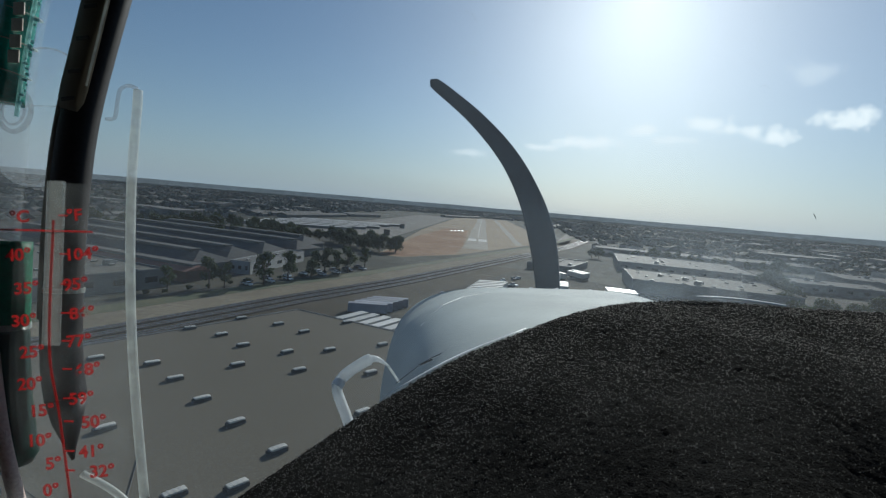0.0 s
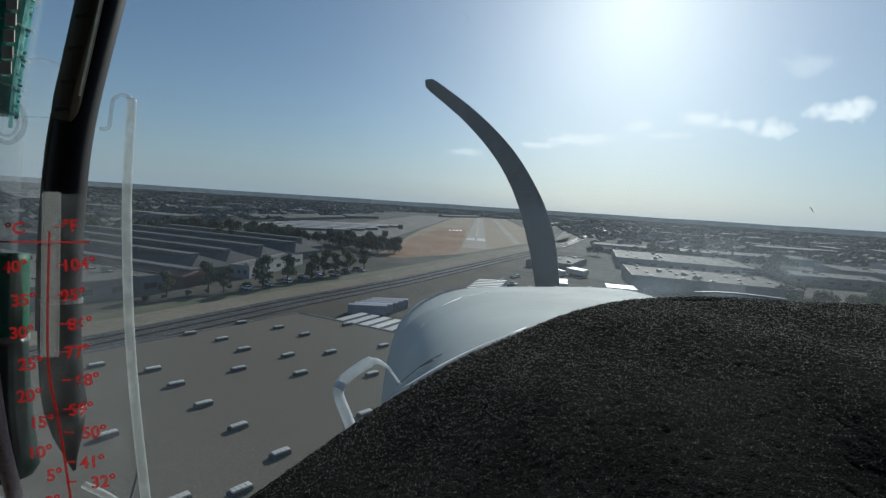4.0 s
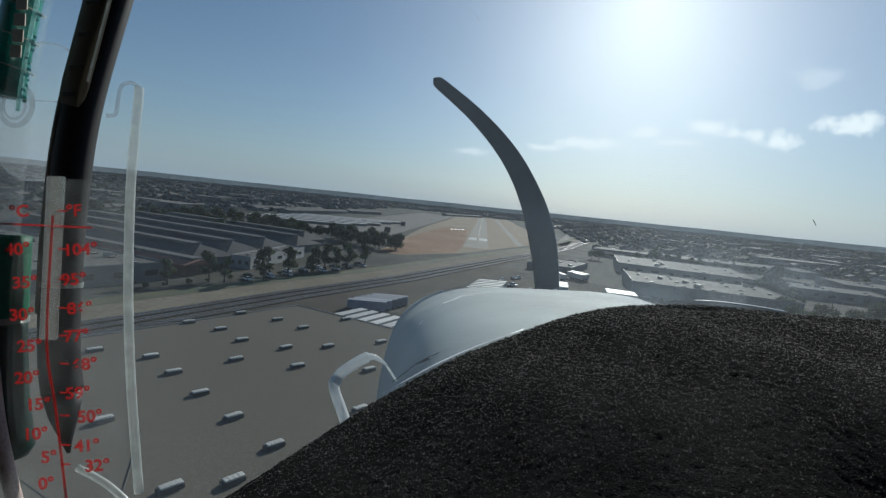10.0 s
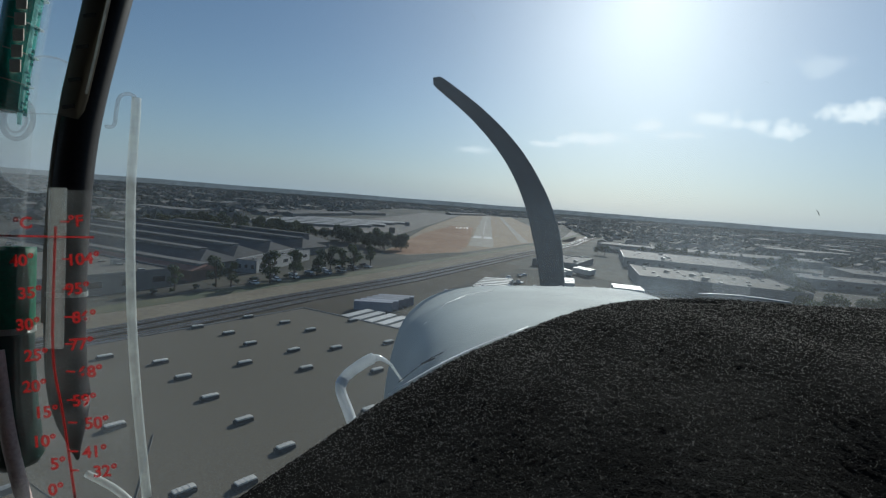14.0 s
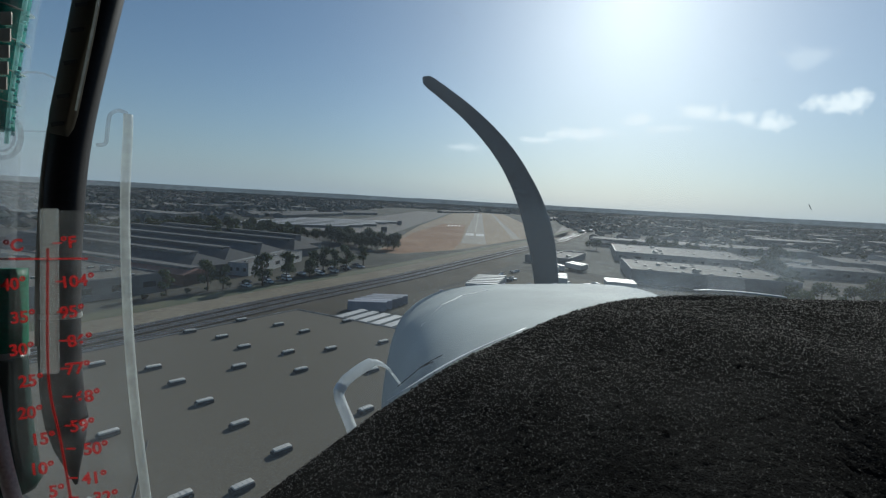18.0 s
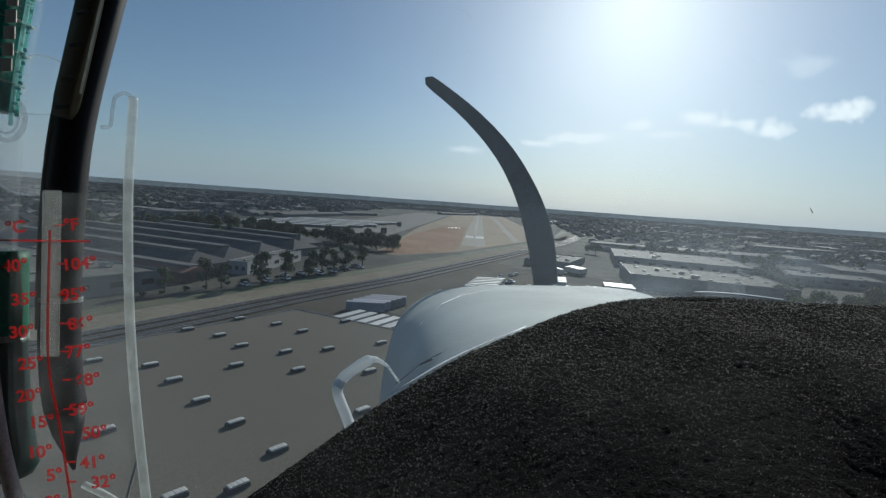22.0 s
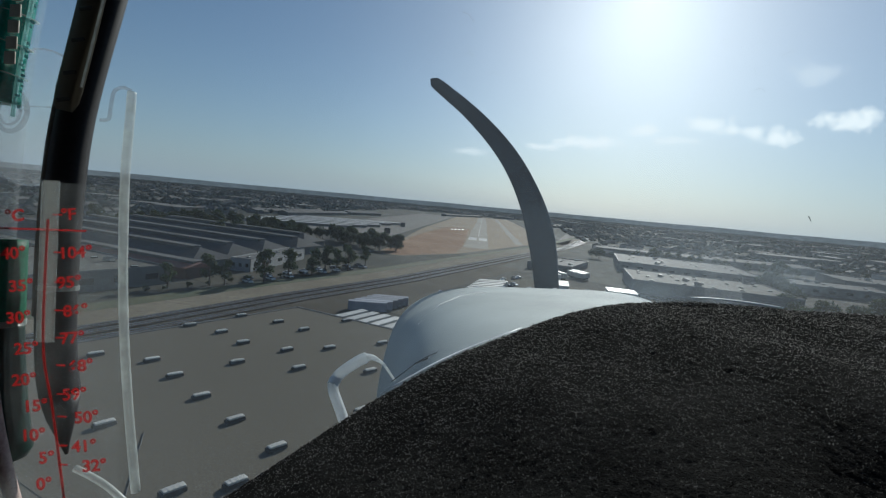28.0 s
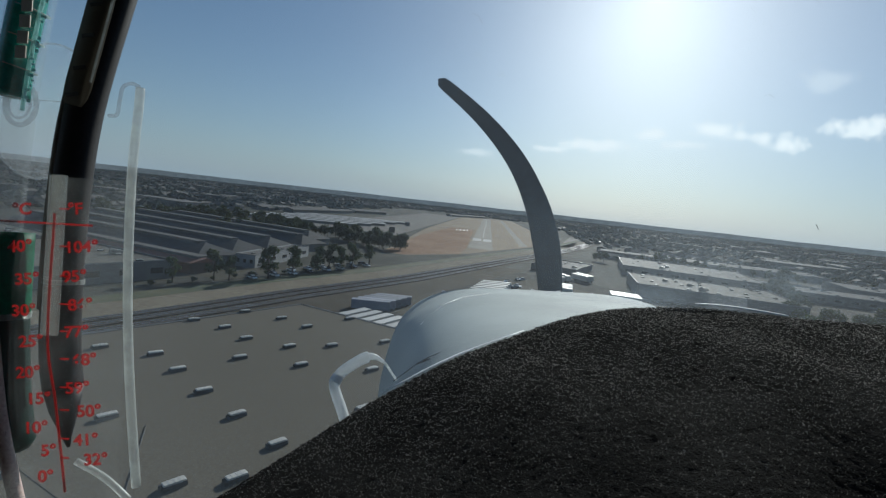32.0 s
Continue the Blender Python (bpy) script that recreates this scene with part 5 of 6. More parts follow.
for nm, v, f, material, lab in (("far_houses", hv, hf, "far_house", "pale walls of countless far houses and sheds"), ("far_house_roofs", rv, rf, "far_roof", "low pitched roofs of countless far houses")):
    me = bpy.data.meshes.new(nm)
    me.from_pydata(v, [], f)
    me.materials.append(M[material])
    tagged(new(nm, me), lab, "houses", kind="stuff")

# woods: small uneven clumps of foliage
NC = 21000
base_dirs = np.array([(0, 0, 1), (1, 0, 0.1), (0.3, 0.95, 0.1), (-0.8, 0.6, 0), (-0.8, -0.6, 0.15), (0.3, -0.95, 0), (0, 0, -0.6)])
tri = np.array([(0, 1, 2), (0, 2, 3), (0, 3, 4), (0, 4, 5), (0, 5, 1), (6, 2, 1), (6, 3, 2), (6, 4, 3), (6, 5, 4), (6, 1, 5)])
vs, fs = [], []
count = 0
while count < NC:
    dist = 360 + 4380 * rs.rand() ** 1.1
    ang = radians(90 + rs.uniform(-57, 57))
    x, y = dist * math.cos(ang), dist * math.sin(ang)
    if blocked(x, y) or noise.noise((x * 0.004, y * 0.004, 3)) < rs.uniform(-0.6, 0.15):
        continue
    r = rs.uniform(2.5, 5.5) * (1 + dist / 3500)
    h = rs.uniform(3.5, 8)
    vs.append(np.array((x, y, h * 0.5)) + base_dirs * np.array((r, r, h * 0.62)) * rs.uniform(0.6, 1.3, (7, 1)))
    fs.append(tri + 7 * count)
    count += 1
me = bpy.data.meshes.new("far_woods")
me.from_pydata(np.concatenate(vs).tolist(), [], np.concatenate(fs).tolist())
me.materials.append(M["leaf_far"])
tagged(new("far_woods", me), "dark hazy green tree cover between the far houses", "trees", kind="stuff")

# ---- the aircraft round the camera: x to the right, y ahead, z up, from the lens ----
CK = PLANE @ pose(0.0117, -0.0067, 51.0009, 84.241, -3.939, 1.708) @ pose(0, 0, 0, -90)

# glareshield: its front edge follows the windshield, its top falls away to the side
EX = (-0.30, -0.17, -0.125, -0.082, 0.009, 0.14, 0.22, 0.294, 0.435, 0.535, 0.656, 0.80)
EY = (0.10, 0.24, 0.30, 0.38, 0.47, 0.55, 0.58, 0.60, 0.60, 0.58, 0.50, 0.38)
EZ = (-0.21, -0.168, -0.156, -0.138, -0.1025, -0.0650, -0.0535, -0.0505, -0.0580, -0.0587, -0.060, -0.070)


def edge(x):
    """The glareshield's front edge at x, smoothed."""
    k = np.linspace(-0.035, 0.035, 9)[:, None] + np.asarray(x)[None, :]
    return np.interp(k, EX, EY).mean(0), np.interp(k, EX, EZ).mean(0)


NU, NV = 520, 300
xs = np.linspace(-0.28, 0.78, NU)
ey, ez = edge(xs)
tt = np.linspace(0, 1, NV) ** 0.9
Y = ey[:, None] + (-0.16 - ey[:, None]) * tt[None, :]
back = ey[:, None] - Y
Z = ez[:, None] - 0.085 * back - 0.05 * back ** 2
X = np.repeat(xs[:, None], NV, 1)
Z -= 0.012 * np.exp(-back / 0.008)                                        # rolled front lip
Z -= 0.008 * np.exp(-((X - 0.292) / 0.03) ** 2 - ((Y - 0.560) / 0.014) ** 2)   # a dent in the padding
Z += 0.0025 * np.sin(X * 31 + Y * 17) * np.clip(back * 8, 0, 1) + 0.0018 * np.sin(X * 67 - Y * 43) * np.clip(back * 8, 0, 1)
rs2 = np.random.RandomState(8)
Z += rs2.normal(0, 0.00042, Z.shape) * np.clip(Y * 3 + 0.3, 0.4, 1.4)
Z -= 0.021 * np.exp(-((X - 0.215) / 0.055) ** 2 - ((Y - 0.185) / 0.05) ** 2)    # a hollow worn into the top
dash_pts = np.stack([X, Y, Z], -1)
glareshield = thing("glareshield", CK, "black fuzzy carpet-covered glareshield over the instrument panel", "glareshield")
part("padding", grid_mesh("padding", dash_pts, NU, NV, "carpet"), "", glareshield)
# carpet fibres
NF = 640000
fi, fj = rs2.randint(55, NU - 20, NF), rs2.randint(0, NV - 75, NF)
root = dash_pts[fi, fj] + rs2.normal(0, 0.0009, (NF, 3)) * np.array((1, 1, 0.15))
lean = rs2.normal(0, 1, (NF, 3)) * np.array((1, 1, 0.35)) + np.array((0, 0, 0.55))
lean /= np.linalg.norm(lean, axis=1)[:, None]
length = rs2.uniform(0.00045, 0.00130, (NF, 1)) * np.clip(root[:, 1:2] * 2.4, 0.5, 1.2)
side = np.cross(lean, rs2.normal(0, 1, (NF, 3)))
side /= np.linalg.norm(side, axis=1)[:, None]
fv = np.stack([root - side * length * 0.22, root + side * length * 0.22, root + lean * length + side * 0.0001], 1).reshape(-1, 3)
me = bpy.data.meshes.new("pile")
me.vertices.add(NF * 3)
me.vertices.foreach_set("co", fv.ravel())
me.loops.add(NF * 3)
me.loops.foreach_set("vertex_index", np.arange(NF * 3))
me.polygons.add(NF)
me.polygons.foreach_set("loop_start", np.arange(0, NF * 3, 3))
me.update(calc_edges=True)
me.materials.append(M["fibre"])
tagged(part("pile", me, "", glareshield, "short black pile with glints put in as pale flecks"), kind="stuff")
# skirt below the front lip
sk = np.stack([np.stack([xs, ey + 0.001, ez - 0.012 - d], -1) for d in (0.0, 0.02, 0.05)], 1)
part("front_skirt", grid_mesh("front_skirt", sk, NU, 3, "rubber"), "", glareshield)

# windshield with its retaining strip
wx = np.linspace(-0.28, 0.78, 60)
wy, wz = edge(wx)
rows = []
for t in np.linspace(0, 1, 24):
    rows.append(np.stack([wx * (1 - 0.12 * t), wy + 0.035 - 0.20 * t ** 1.3, wz - 0.02 + 0.62 * t], -1))
windshield = thing("windshield", CK, "curved clear acrylic windshield, dusty and finely scratched", "windshield")
pane = part("pane", grid_mesh("pane", np.stack(rows, 1), 60, 24, "windshield"), "", windshield)
pane.visible_shadow = False
strip_line = [(float(x) - 0.003, float(y) + 0.016, float(z) - 0.0088) for x, y, z in zip(wx, wy, wz)][13:22]
part("retaining_strip", tube(strip_line, [0.0006 * min(1, k / 3, (9 - k) / 5) + 0.0001 for k in range(9)], 8, squash=4.0), "retainer", windshield, "pale painted metal strip", True)
part("seal", tube(smooth_line([(-0.052, 0.56, -0.1573), (-0.0225, 0.56, -0.1336), (-0.0063, 0.56, -0.1241), (0.0132, 0.56, -0.116), (0.0459, 0.56, -0.1069), (0.0786, 0.56, -0.0992)]), 0.0005, 6), "rubber", windshield)
part("seal_tab", tube([(-0.026, 0.555, -0.1345), (-0.010, 0.555, -0.1270)], 0.0010, 6), "rubber", windshield)
# pale strip end lying on the right of the glareshield's edge
part("strip_end", tube(smooth_line([(0.3161, 0.6004, -0.0498), (0.3411, 0.592, -0.0500), (0.3753, 0.58, -0.0525), (0.409, 0.5676, -0.0566)]), [0.0002 + 0.0011 * math.sin(min(1, k / 13) * math.pi / 2) for k in range(18)] + [0.0003], 8, squash=3.0), "retainer", windshield)
# fine scratches in the acrylic
rnd = random.Random(21)
for k in range(46):
    u, v = rnd.uniform(0.55, 0.69), rnd.uniform(0.49, 0.68)
    p = Vector(np.stack(rows, 1)[int(u * 59), int(v * 23)].tolist()) + Vector((rnd.uniform(-0.01, 0.01), -0.002, rnd.uniform(-0.01, 0.01)))
    d = Vector((rnd.uniform(-1, 1), 0, rnd.uniform(-1, 1))) * rnd.uniform(0.0015, 0.005)
    part("scratch", tube([p - d, p + d * 0.3 + Vector((0.0008, 0, 0.0006)), p + d], 0.00011, 4), "scratch", windshield)

# engine cowling
cy = np.array([0.50, 0.62, 0.75, 0.90, 1.05, 1.18, 1.28, 1.34, 1.375, 1.385])
c_left = np.array([-0.0600, -0.0680, -0.0843, -0.1150, -0.1270, -0.1360, -0.1424, -0.1276, -0.1016, -0.0563])
c_right = np.array([0.395, 0.437, 0.484, 0.54, 0.595, 0.646, 0.683, 0.68, 0.655, 0.61])
ccx, cw = (c_left + c_right) / 2, (c_right - c_left) / 2
cz = np.array([-0.095, -0.088, -0.084, -0.083, -0.085, -0.088, -0.092, -0.099, -0.116, -0.15])
ang = np.linspace(math.pi * 1.0, 0, 121)
rows_c = []
for y in np.linspace(0.5, 1.385, 70):
    a, b, c = np.interp(y, cy, ccx), np.interp(y, cy, cw), np.interp(y, cy, cz)
    s, h = np.cos(ang), np.sin(ang)
    px, pz = np.sign(s) * np.abs(s) ** 0.52, np.abs(h) ** 0.5
    rows_c.append(np.concatenate([[[a - b * 0.96, y, c - 0.62]], np.stack([a + b * px, np.full(121, y), c - 0.34 + 0.34 * pz], -1), [[a + b * 0.96, y, c - 0.62]]]))
cowling = thing("engine_cowling", CK, "glossy white engine cowling reflecting the sky", "cowling")
part("shell", grid_mesh("shell", np.stack(rows_c), 70, 123, "cowl"), "", cowling)
nose = bmesh.new()
nose.faces.new([nose.verts.new(p) for p in rows_c[-1].tolist()])
part("nose_plate", nose, "cowl", cowling)
# seam, its highlight put in as a pale line, and fasteners of the cowling
top_of = lambda x, y: next(p[2] for p in rows_c[int(round((y - 0.5) / 0.885 * 69))][1:-1] if p[0] >= x)
part("seam", tube([(x, y, top_of(x, y) + 0.0006) for x, y in ((-0.035, 0.80), (0.0, 0.87), (0.04, 0.95), (0.10, 1.02))], 0.0007, 6), "retainer", cowling)
for x in (0.0, 0.10, 0.17, 0.24, 0.31, 0.40):
    bm = bmesh.new()
    bmesh.ops.create_cone(bm, cap_ends=True, segments=12, radius1=0.006, radius2=0.004, depth=0.003, matrix=Matrix.Translation((x, 1.30, top_of(x, 1.30) + 0.001)))
    part("fastener", bm, "steel", cowling, "bright round fastener")
# bent white tube beside the cowling
handle = thing("air_scoop_tube", CK, "bent white painted tube beside the engine cowling", "tube")
part("tube", tube(smooth_line([(-0.083, 0.49, -0.206), (-0.101, 0.52, -0.183), (-0.116, 0.54, -0.160), (-0.112, 0.55, -0.149), (-0.094, 0.56, -0.136), (-0.082, 0.565, -0.131), (-0.073, 0.57, -0.133), (-0.062, 0.58, -0.143)], 8),
                       [0.0058] * 24 + [0.0066] * 16 + [0.0045 - 0.0035 * k / 16 for k in range(17)], 14), "white_tube", handle, smooth=True)
part("thin_end", tube(smooth_line([(-0.064, 0.578, -0.141), (-0.058, 0.585, -0.152), (-0.052, 0.60, -0.166)]), 0.0016, 8), "white_tube", handle)
part("clamp", tube([(-0.1165, 0.541, -0.158), (-0.114, 0.546, -0.152)], 0.0066, 14), "retainer", handle)

# propeller, one blade standing up before the cowling
propeller = thing("propeller", CK @ Matrix.Scale(1.3, 4), "dark two-bladed propeller with swept blades", "propeller")
line = smooth_line([(0.36, 1.55, -0.363), (0.35, 1.55, -0.217), (0.34, 1.55, -0.089), (0.322, 1.55, 0.038), (0.280, 1.55, 0.175), (0.205, 1.55, 0.312), (0.092, 1.55, 0.438), (-0.055, 1.55, 0.556)], 8)


def blade(points, flip=1):
    n = len(points)
    bm = bmesh.new()
    prev = None
    for i, p in enumerate(points):
        d = (points[min(i + 1, n - 1)] - points[max(i - 1, 0)]).normalized()
        across = Vector((d.z, 0, -d.x)).normalized()
        t = i / (n - 1)
        chord = 0.5 * (0.060 + 0.036 * math.sin(min(1, t * 1.6) * math.pi / 1.6) - 0.056 * max(0, t - 0.45) / 0.55)
        chord *= math.sqrt(max(0.02, 1 - (max(0, t - 0.97) / 0.03) ** 2))
        tw = radians(38 - 30 * t) * flip
        ring = []
        for k in range(14):
            a = 2 * math.pi * k / 14
            u, v = math.cos(a) * chord, math.sin(a) * chord * 0.16 * (1.4 - 0.8 * t)
            ring.append(bm.verts.new(p + across * (u * math.cos(tw * 0.5)) + Vector((0, 1, 0)) * (u * math.sin(tw * 0.5) + v)))
        if prev:
            for k in range(14):
                bm.faces.new((prev[k], prev[(k + 1) % 14], ring[(k + 1) % 14], ring[k]))
        else:
            bm.faces.new(ring[::-1])
        prev = ring
    bm.faces.new(prev)
    bmesh.ops.recalc_face_normals(bm, faces=bm.faces[:])
    return bm


part("blade", blade(line), "prop", propeller, smooth=True)
hub = Vector((0.36, 1.55, -0.40))
part("blade", blade([Vector((2 * hub.x - p.x, p.y, 2 * hub.z - p.z)) for p in line], -1), "prop", propeller, smooth=True)
bm = bmesh.new()
bmesh.ops.create_cone(bm, cap_ends=True, segments=28, radius1=0.12, radius2=0.03, depth=0.26, matrix=Matrix.Translation(hub + Vector((0, 0.06, 0))) @ Matrix.Rotation(-math.pi / 2, 4, "X"))
part("shaft", tube([(hub.x, 1.02, hub.z), (hub.x, 1.56, hub.z)], 0.05, 16), "steel", propeller, smooth=True)
part("spinner", bm, "prop", propeller, smooth=True)

# ---- window thermometer with pens behind it ----
TH = CK @ pose(-0.115, 0.178, 0.018)
mm = 0.001
thermo = thing("window_thermometer", TH, "clear acrylic window thermometer with a red printed scale", "thermometer")
part("plate", box(-62 * mm, 0, -125 * mm, -1 * mm, 1.6 * mm, 0, 0.0006), "acrylic", thermo, "scuffed clear plate")
part("edge_rib", tube(smooth_line([(-1 * mm, 0, 35 * mm), (-1.2 * mm, 0, 28 * mm), (-2.4 * mm, 0, 0), (-1.5 * mm, 0, -40 * mm), (1.2 * mm, 0, -75 * mm), (6 * mm, 0, -115 * mm)], 6), 1.6 * mm, 10), "acrylic_edge", thermo, "frosted thick edge", True)
part("hook", tube(smooth_line([(-12.5 * mm, 0, 24 * mm), (-9.4 * mm, 0, 24.6 * mm), (-8.6 * mm, 0, 30 * mm), (-7.6 * mm, 0, 35 * mm), (-4.5 * mm, 0, 36.6 * mm), (-1.5 * mm, 0, 35.5 * mm)], 6), 0.7 * mm, 8), "cup_rim", thermo, "small bent clear hook", True)
part("glass_tube", box(-32.5 * mm, -1.8 * mm, -60 * mm, -26.1 * mm, -0.3 * mm, 0.6 * mm, 0.0007), "glass_tube", thermo, "white-backed glass tube")
part("tube_line", tube(smooth_line([(-29 * mm, -2.2 * mm, -14 * mm), (-29.0 * mm, -2.2 * mm, -60 * mm), (-25.5 * mm, -1 * mm, -85 * mm), (-20 * mm, -1 * mm, -118 * mm)], 6), 0.42 * mm, 6), "red", thermo, "thin red line")
part("scale_line", box(-62 * mm, -0.5 * mm, -18.2 * mm, -16 * mm, -0.2 * mm, -17.5 * mm), "red", thermo)
part("lower_lip", tube(smooth_line([(-0.0216, 0.006, -0.1097), (-0.0101, 0.006, -0.1155), (-0.0005, 0.006, -0.1232)], 6), 1.3 * mm, 10), "acrylic_edge", thermo, "pale lower lip of the holder", True)
SCALE = (("\u00b0C", -42.6, -13.2), ("40\u00b0", -42.5, -27.2), ("35\u00b0", -39.1, -39.3), ("30\u00b0", -39.6, -51.2), ("25\u00b0", -36.2, -62.6), ("20\u00b0", -36.6, -74.3), ("15\u00b0", -32.0, -83.9), ("10\u00b0", -32.5, -94.8), ("5\u00b0", -27.1, -103.1), ("0\u00b0", -27.6, -112.8),
         ("\u00b0F", -22.5, -12.1), ("104\u00b0", -19.2, -26.2), ("95\u00b0", -21.2, -37.4), ("86\u00b0", -18.4, -47.9), ("77\u00b0", -19.2, -58.1), ("68\u00b0", -15.6, -68.4), ("59\u00b0", -17.6, -79.1), ("50\u00b0", -12.8, -87.5), ("41\u00b0", -13.3, -98.3), ("32\u00b0", -9.2, -105.4))
for words, x, z in SCALE:
    cu = bpy.data.curves.new("numeral", "FONT")
    cu.body, cu.size, cu.align_x, cu.align_y, cu.extrude, cu.offset = words, 6.0 * mm, "CENTER", "CENTER", 0.0001, 0.00014
    tmp = new("tmp_text", cu)
    me = bpy.data.meshes.new_from_object(tmp.evaluated_get(bpy.context.evaluated_depsgraph_get()))
    bpy.data.objects.remove(tmp)
    me.materials.clear()
    me.materials.append(M["red"])
    ob = part("numeral", me, "", thermo)
    ob.matrix_basis = pose(x * mm, -0.9 * mm, z * mm, 90, -6, 0) @ Matrix.Diagonal((1.12, 1, 1, 1))
    if x > -26:
        part("tick", box(-28.0 * mm + (z + 20) * -0.06 * mm, -0.8 * mm, z * mm - 0.3 * mm, -24.5 * mm + (z + 20) * -0.06 * mm, -0.6 * mm, z * mm + 0.3 * mm), "red", thermo)

# suction cup that holds it to the windshield
cup = thing("suction_cup", CK @ pose(-0.1792, 0.205, 0.0499, 90, 0, -12), "clear soft plastic suction cup pressed to the windshield", "suction cup")
bm = bmesh.new()
bmesh.ops.create_cone(bm, cap_ends=True, segments=40, radius1=0.030, radius2=0.008, depth=0.006)
part("cup", bm, "cup", cup, smooth=False)
part("rim", tube([(0.030 * math.cos(a), 0.030 * math.sin(a), -0.003) for a in np.linspace(0, 2 * math.pi, 41)], 0.0005, 6), "cup_rim", cup)
part("stud", tube([(0.0085 * math.cos(a), 0.0085 * math.sin(a), 0.006) for a in np.linspace(0, 2 * math.pi, 31)], 0.0010, 8), "cup_rim", cup)
part("stud_ring", tube([(0.0058 * math.cos(a), 0.0058 * math.sin(a), 0.0065) for a in np.linspace(0, 2 * math.pi, 25)], 0.0005, 6), "cup_rim", cup)
part("inner_line", tube([(-0.028, 0.006, 0.0), (0.028, 0.002, 0.0)], 0.0003, 6), "cup_rim", cup)

# black pen with a clip
pen = thing("black_pen", CK @ pose(-0.1385, 0.200, 0.0), "black ballpoint pen with a brown-grey clip and worn lettering", "pen")
barrel = smooth_line([(0.004, 0, 0.13), (-0.004, 0, 0.10), (-0.0155, 0, 0.05), (-0.0195, 0, 0.01), (-0.0205, 0, -0.03), (-0.0195, 0, -0.055), (-0.0175, 0, -0.068)], 6)
part("barrel", tube(barrel, 0.0072, 20), "pen_black", pen, smooth=True)
# highlight along the barrel, put in as a brown strip
part("sheen", tube([p + Vector((-0.0040, -0.0060, 0)) for p in barrel[4:26]], 0.0013, 8, squash=0.4), "pen_clip", pen, "brown highlight along the barrel, put in as a strip")
part("grip_ring", tube([(-0.0203, 0, -0.0225), (-0.0204, 0, -0.0245)], 0.0076, 20), "acrylic_edge", pen)
part("tip", tube([(-0.0175, 0, -0.068), (-0.0165, 0, -0.078), (-0.0148, 0, -0.089), (-0.0138, 0, -0.0935)], [0.0072, 0.0052, 0.0018, 0.0006], 20), "pen_black", pen, smooth=True)
clip_line = smooth_line([(0.0005, -0.0075, 0.125), (-0.0045, -0.0078, 0.095), (-0.0140, -0.008, 0.049)], 8)
part("clip", tube(clip_line, [0.0056] * (len(clip_line) - 3) + [0.0056, 0.0052, 0.0036], 10, squash=0.28), "pen_clip", pen, "scuffed brown-grey clip", True)
part("clip_rim", tube([p + Vector((0.0054, -0.0008, 0.0008)) for p in clip_line[:-2]], 0.0005, 6), "acrylic_edge", pen, "pale rim of the clip")
for k in range(5):
    p = clip_line[15 - k * 2]
    part("mark", tube([p + Vector((-0.0026, -0.0016, 0)), p + Vector((0.0024, -0.0016, 0.0007))], 0.0008, 6, squash=0.3), "pen_mark", pen)

# green pen in a clear sleeve
pen2 = thing("green_pen", CK @ pose(-0.1675, 0.190, 0.0), "green pen in a clear ribbed sleeve with pale worn lettering", "pen")
part("barrel", tube(smooth_line([(0.0035, 0, 0.125), (-0.002, 0, 0.10), (-0.0075, 0, 0.065), (-0.0085, 0, 0.051)], 5), 0.0060, 16), "pen_teal", pen2, smooth=True)
part("sleeve", tube(smooth_line([(0.0045, 0, 0.125), (-0.0005, 0, 0.10), (-0.006, 0, 0.065), (-0.009, 0, 0.03), (-0.0105, 0, -0.005)], 5), 0.0075, 16), "cup", pen2, smooth=True)
for k in range(4):
    part("sleeve_ring", tube([(-0.0062 + 0.0019 * k, 0, 0.062 + 0.0118 * k), (-0.0061 + 0.0019 * k, 0, 0.0624 + 0.0118 * k)], 0.00625, 16), "acrylic_edge", pen2)
# highlight along the sleeve's right side, put in as a pale tube
part("sleeve_edge", tube(smooth_line([(0.0100, -0.001, 0.125), (0.0045, -0.001, 0.10), (-0.001, -0.001, 0.065), (-0.003, -0.001, 0.045)], 5), 0.0008, 6), "sleeve_edge", pen2, "bright edge highlight put in as a thin tube")
part("cap", tube(smooth_line([(-0.0105, 0.004, -0.004), (-0.0105, 0.004, -0.038)], 6), 0.0088, 18), "pen_green", pen2, smooth=True)
part("lower_barrel", tube(smooth_line([(-0.0105, 0.004, -0.0385), (-0.0085, 0.004, -0.065), (-0.004, 0.004, -0.094)], 6), [0.0086] * 7 + [0.0084] * 5 + [0.006], 18), "pen_dark_green", pen2, "dark green barrel", True)
part("cap_ring", tube([(-0.0105, 0.004, -0.037), (-0.0105, 0.004, -0.0395)], 0.0092, 18), "acrylic_edge", pen2)
PEN2 = CK.inverted() @ pen2.matrix_world
for p in [(-0.1651, 0.1815, 0.0849), (-0.1656, 0.1815, 0.0787), (-0.1661, 0.1815, 0.0724), (-0.1666, 0.1815, 0.0666), (-0.1646, 0.1815, 0.0912)]:
    p = PEN2.inverted() @ Vector(p)
    part("letter_bar", box(p.x - 0.0026, -0.0072 + 0, p.z - 0.0026, p.x + 0.0016, -0.0066, p.z + 0.0022, 0.0002), "pale_print", pen2)
rnd = random.Random(5)
# highlights broken along the sleeve, put in as small pale flecks
SHINE = [(-0.1574, 0.183, 0.0938), (-0.1589, 0.183, 0.0833), (-0.1604, 0.183, 0.0728), (-0.1615, 0.183, 0.0644), (-0.1625, 0.183, 0.0539), (-0.1636, 0.183, 0.0465)]
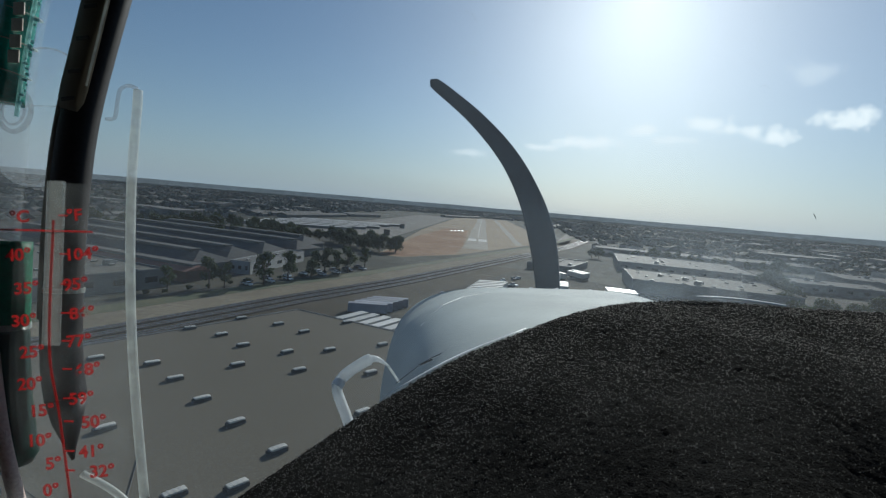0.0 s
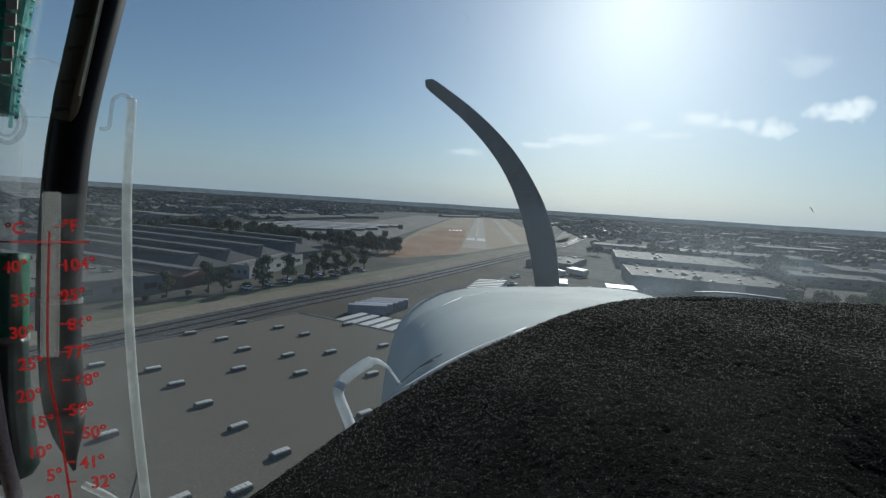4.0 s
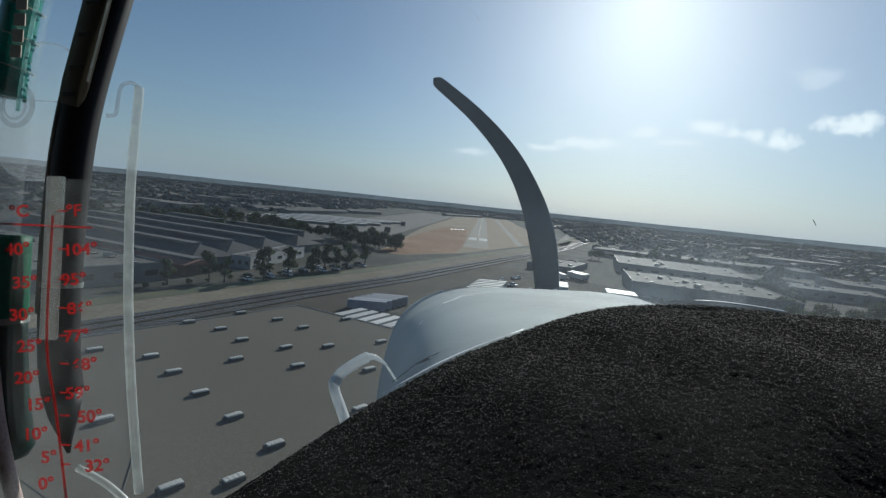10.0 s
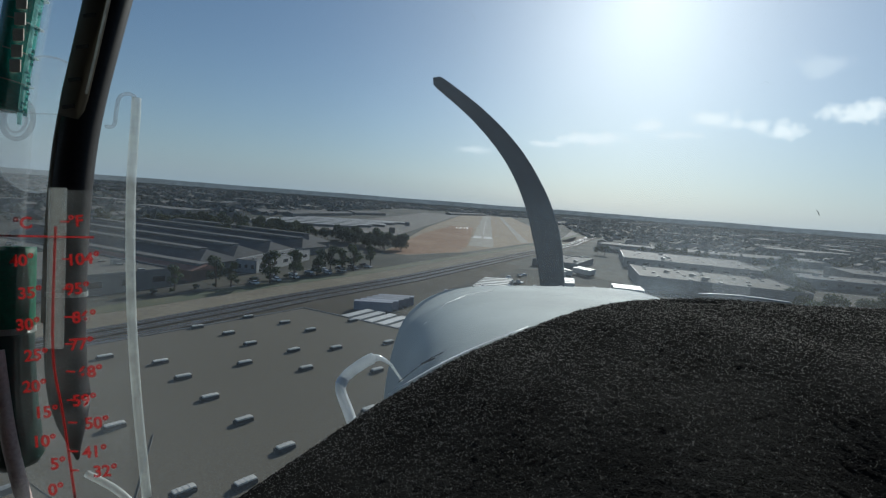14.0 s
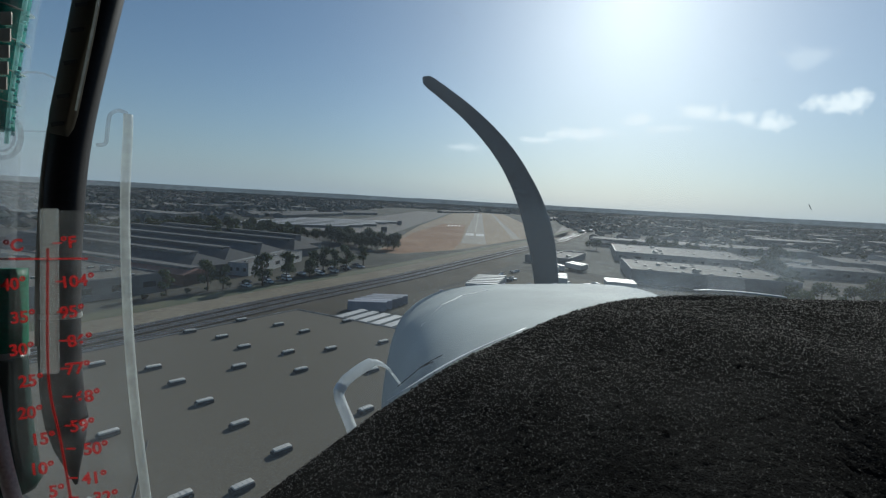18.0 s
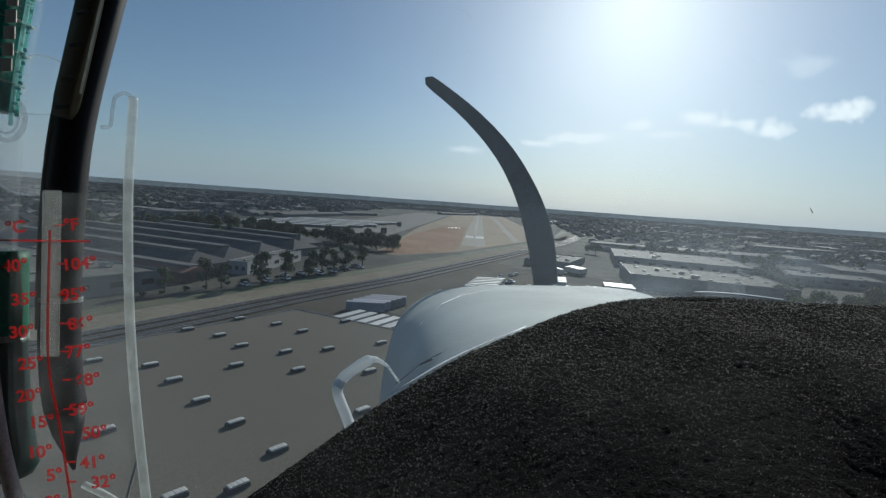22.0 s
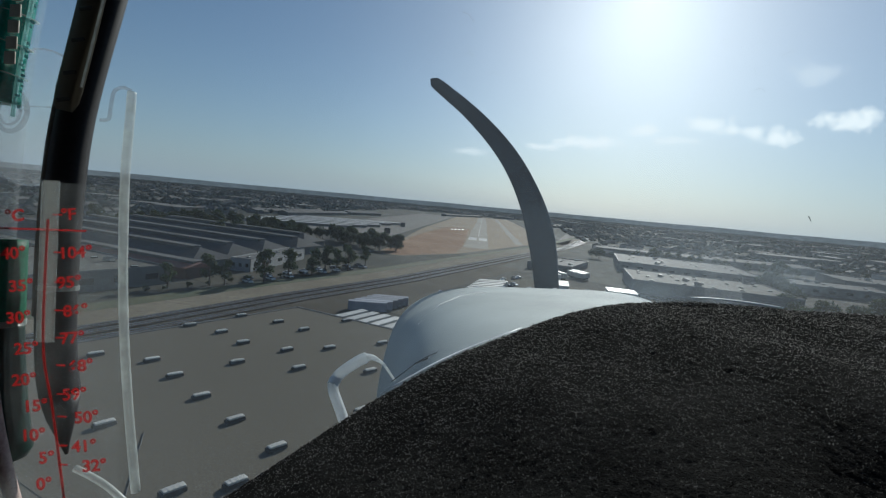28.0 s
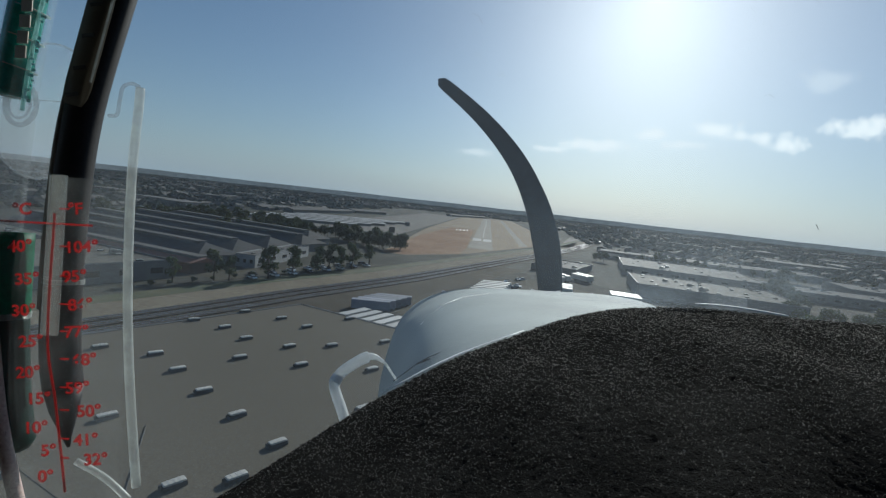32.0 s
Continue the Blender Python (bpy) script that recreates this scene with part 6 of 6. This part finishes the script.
for k in range(len(SHINE) - 1):
    p, q = Vector(SHINE[k]), Vector(SHINE[k + 1])
    for j in range(5):
        a, b = p.lerp(q, j / 5 + 0.03), p.lerp(q, j / 5 + rnd.uniform(0.08, 0.17))
        off = Vector((rnd.uniform(-0.0016, 0.0008), 0, 0))
        part("glint", tube([PEN2.inverted() @ (a + off), PEN2.inverted() @ (b + off)], rnd.uniform(0.0004, 0.0011), 6), "sleeve_edge", pen2, "bright fleck put in for a sleeve highlight")
# pale pink plastic strip at the holder's side
stick = solo("plastic_strip", tube(smooth_line([(-0.174, 0.185, -0.045), (-0.168, 0.185, -0.08), (-0.158, 0.185, -0.115)], 6), 0.0026, 12), "pink", "pale pink plastic strip beside the thermometer", "strip", m=CK, smooth=True)

# dried smears inside the windshield, and two added films that stand for haze
for nm, material, (x, y, z), hw, hh, turn in (("smear", "smear", (0.262, 0.600, -0.046), 0.06, 0.022, 0), ("smear", "smear", (0.43, 0.590, -0.020), 0.07, 0.035, 0),
                                         ("dust_film", "right_haze", (0.33, 0.604, 0.005), 0.34, 0.095, 0), ("dust_film", "far_haze", (0.01, 0.42, 0.0347), 0.31, 0.036, 41)):
    sheet = np.stack([np.stack([np.linspace(-1, 1, 25), np.zeros(25), np.full(25, v)], -1) for v in np.linspace(-1, 1, 13)], 1)
    ob = part(nm, grid_mesh(nm, sheet, 25, 13, material), "", windshield, "pale film on the acrylic: dried smear and added haze")
    ob.matrix_basis = pose(x, y, z, -28, 0, turn) @ Matrix.Diagonal((hw, 1, hh, 1))
# windshield reflection put in as a pale milky rectangle
bm = bmesh.new()
bm.faces.new([bm.verts.new(p) for p in [(0.3236, 0.597, 0.0148), (0.3696, 0.597, 0.0184), (0.3794, 0.597, -0.0546), (0.3327, 0.597, -0.0568)]])
part("sticker_trace", bm, "trace", windshield, "pale rectangular reflection put in as a milky patch")
for a, b, c2 in [[(0.0155, 0.5, 0.2488), (0.0225, 0.5, 0.2466), (0.0273, 0.5, 0.2385)], [(0.0209, 0.5, 0.2045), (0.0244, 0.5, 0.208), (0.028, 0.5, 0.2023)], [(0.0459, 0.5, 0.1839), (0.0505, 0.5, 0.1876), (0.0553, 0.5, 0.183)], [(0.3244, 0.5, 0.1771), (0.3303, 0.5, 0.1796), (0.3351, 0.5, 0.1761)], [(0.4332, 0.59, -0.0245), (0.4367, 0.59, -0.0241), (0.4395, 0.59, -0.0237)]]:
    part("scratch", tube([a, b, c2], 0.00018, 5), "scratch", windshield)
part("insect_mark", tube([(0.445, 0.58, 0.055), (0.4472, 0.58, 0.0517), (0.4486, 0.58, 0.0483)], 0.0004, 5), "rubber", windshield, "tiny dark dried insect mark")
# plain unseen cabin shell behind the camera, added to shade the glareshield
cabin = thing("cabin_shell", CK, "unseen dark grey cabin lining behind the windshield", "cabin")
part("roof_lining", box(-0.50, -1.3, 0.60, 0.95, 0.24, 0.63), "lining", cabin)
part("back_wall", box(-0.50, -1.33, -0.80, 0.95, -1.30, 0.60), "lining", cabin)
part("side_wall", box(-0.53, -1.3, -0.80, -0.50, -0.05, 0.60), "lining", cabin)
part("side_wall", box(0.95, -1.3, -0.80, 0.98, 0.20, 0.60), "lining", cabin)
part("cabin_floor", box(-0.50, -1.3, -0.83, 0.95, 0.60, -0.80), "lining", cabin)
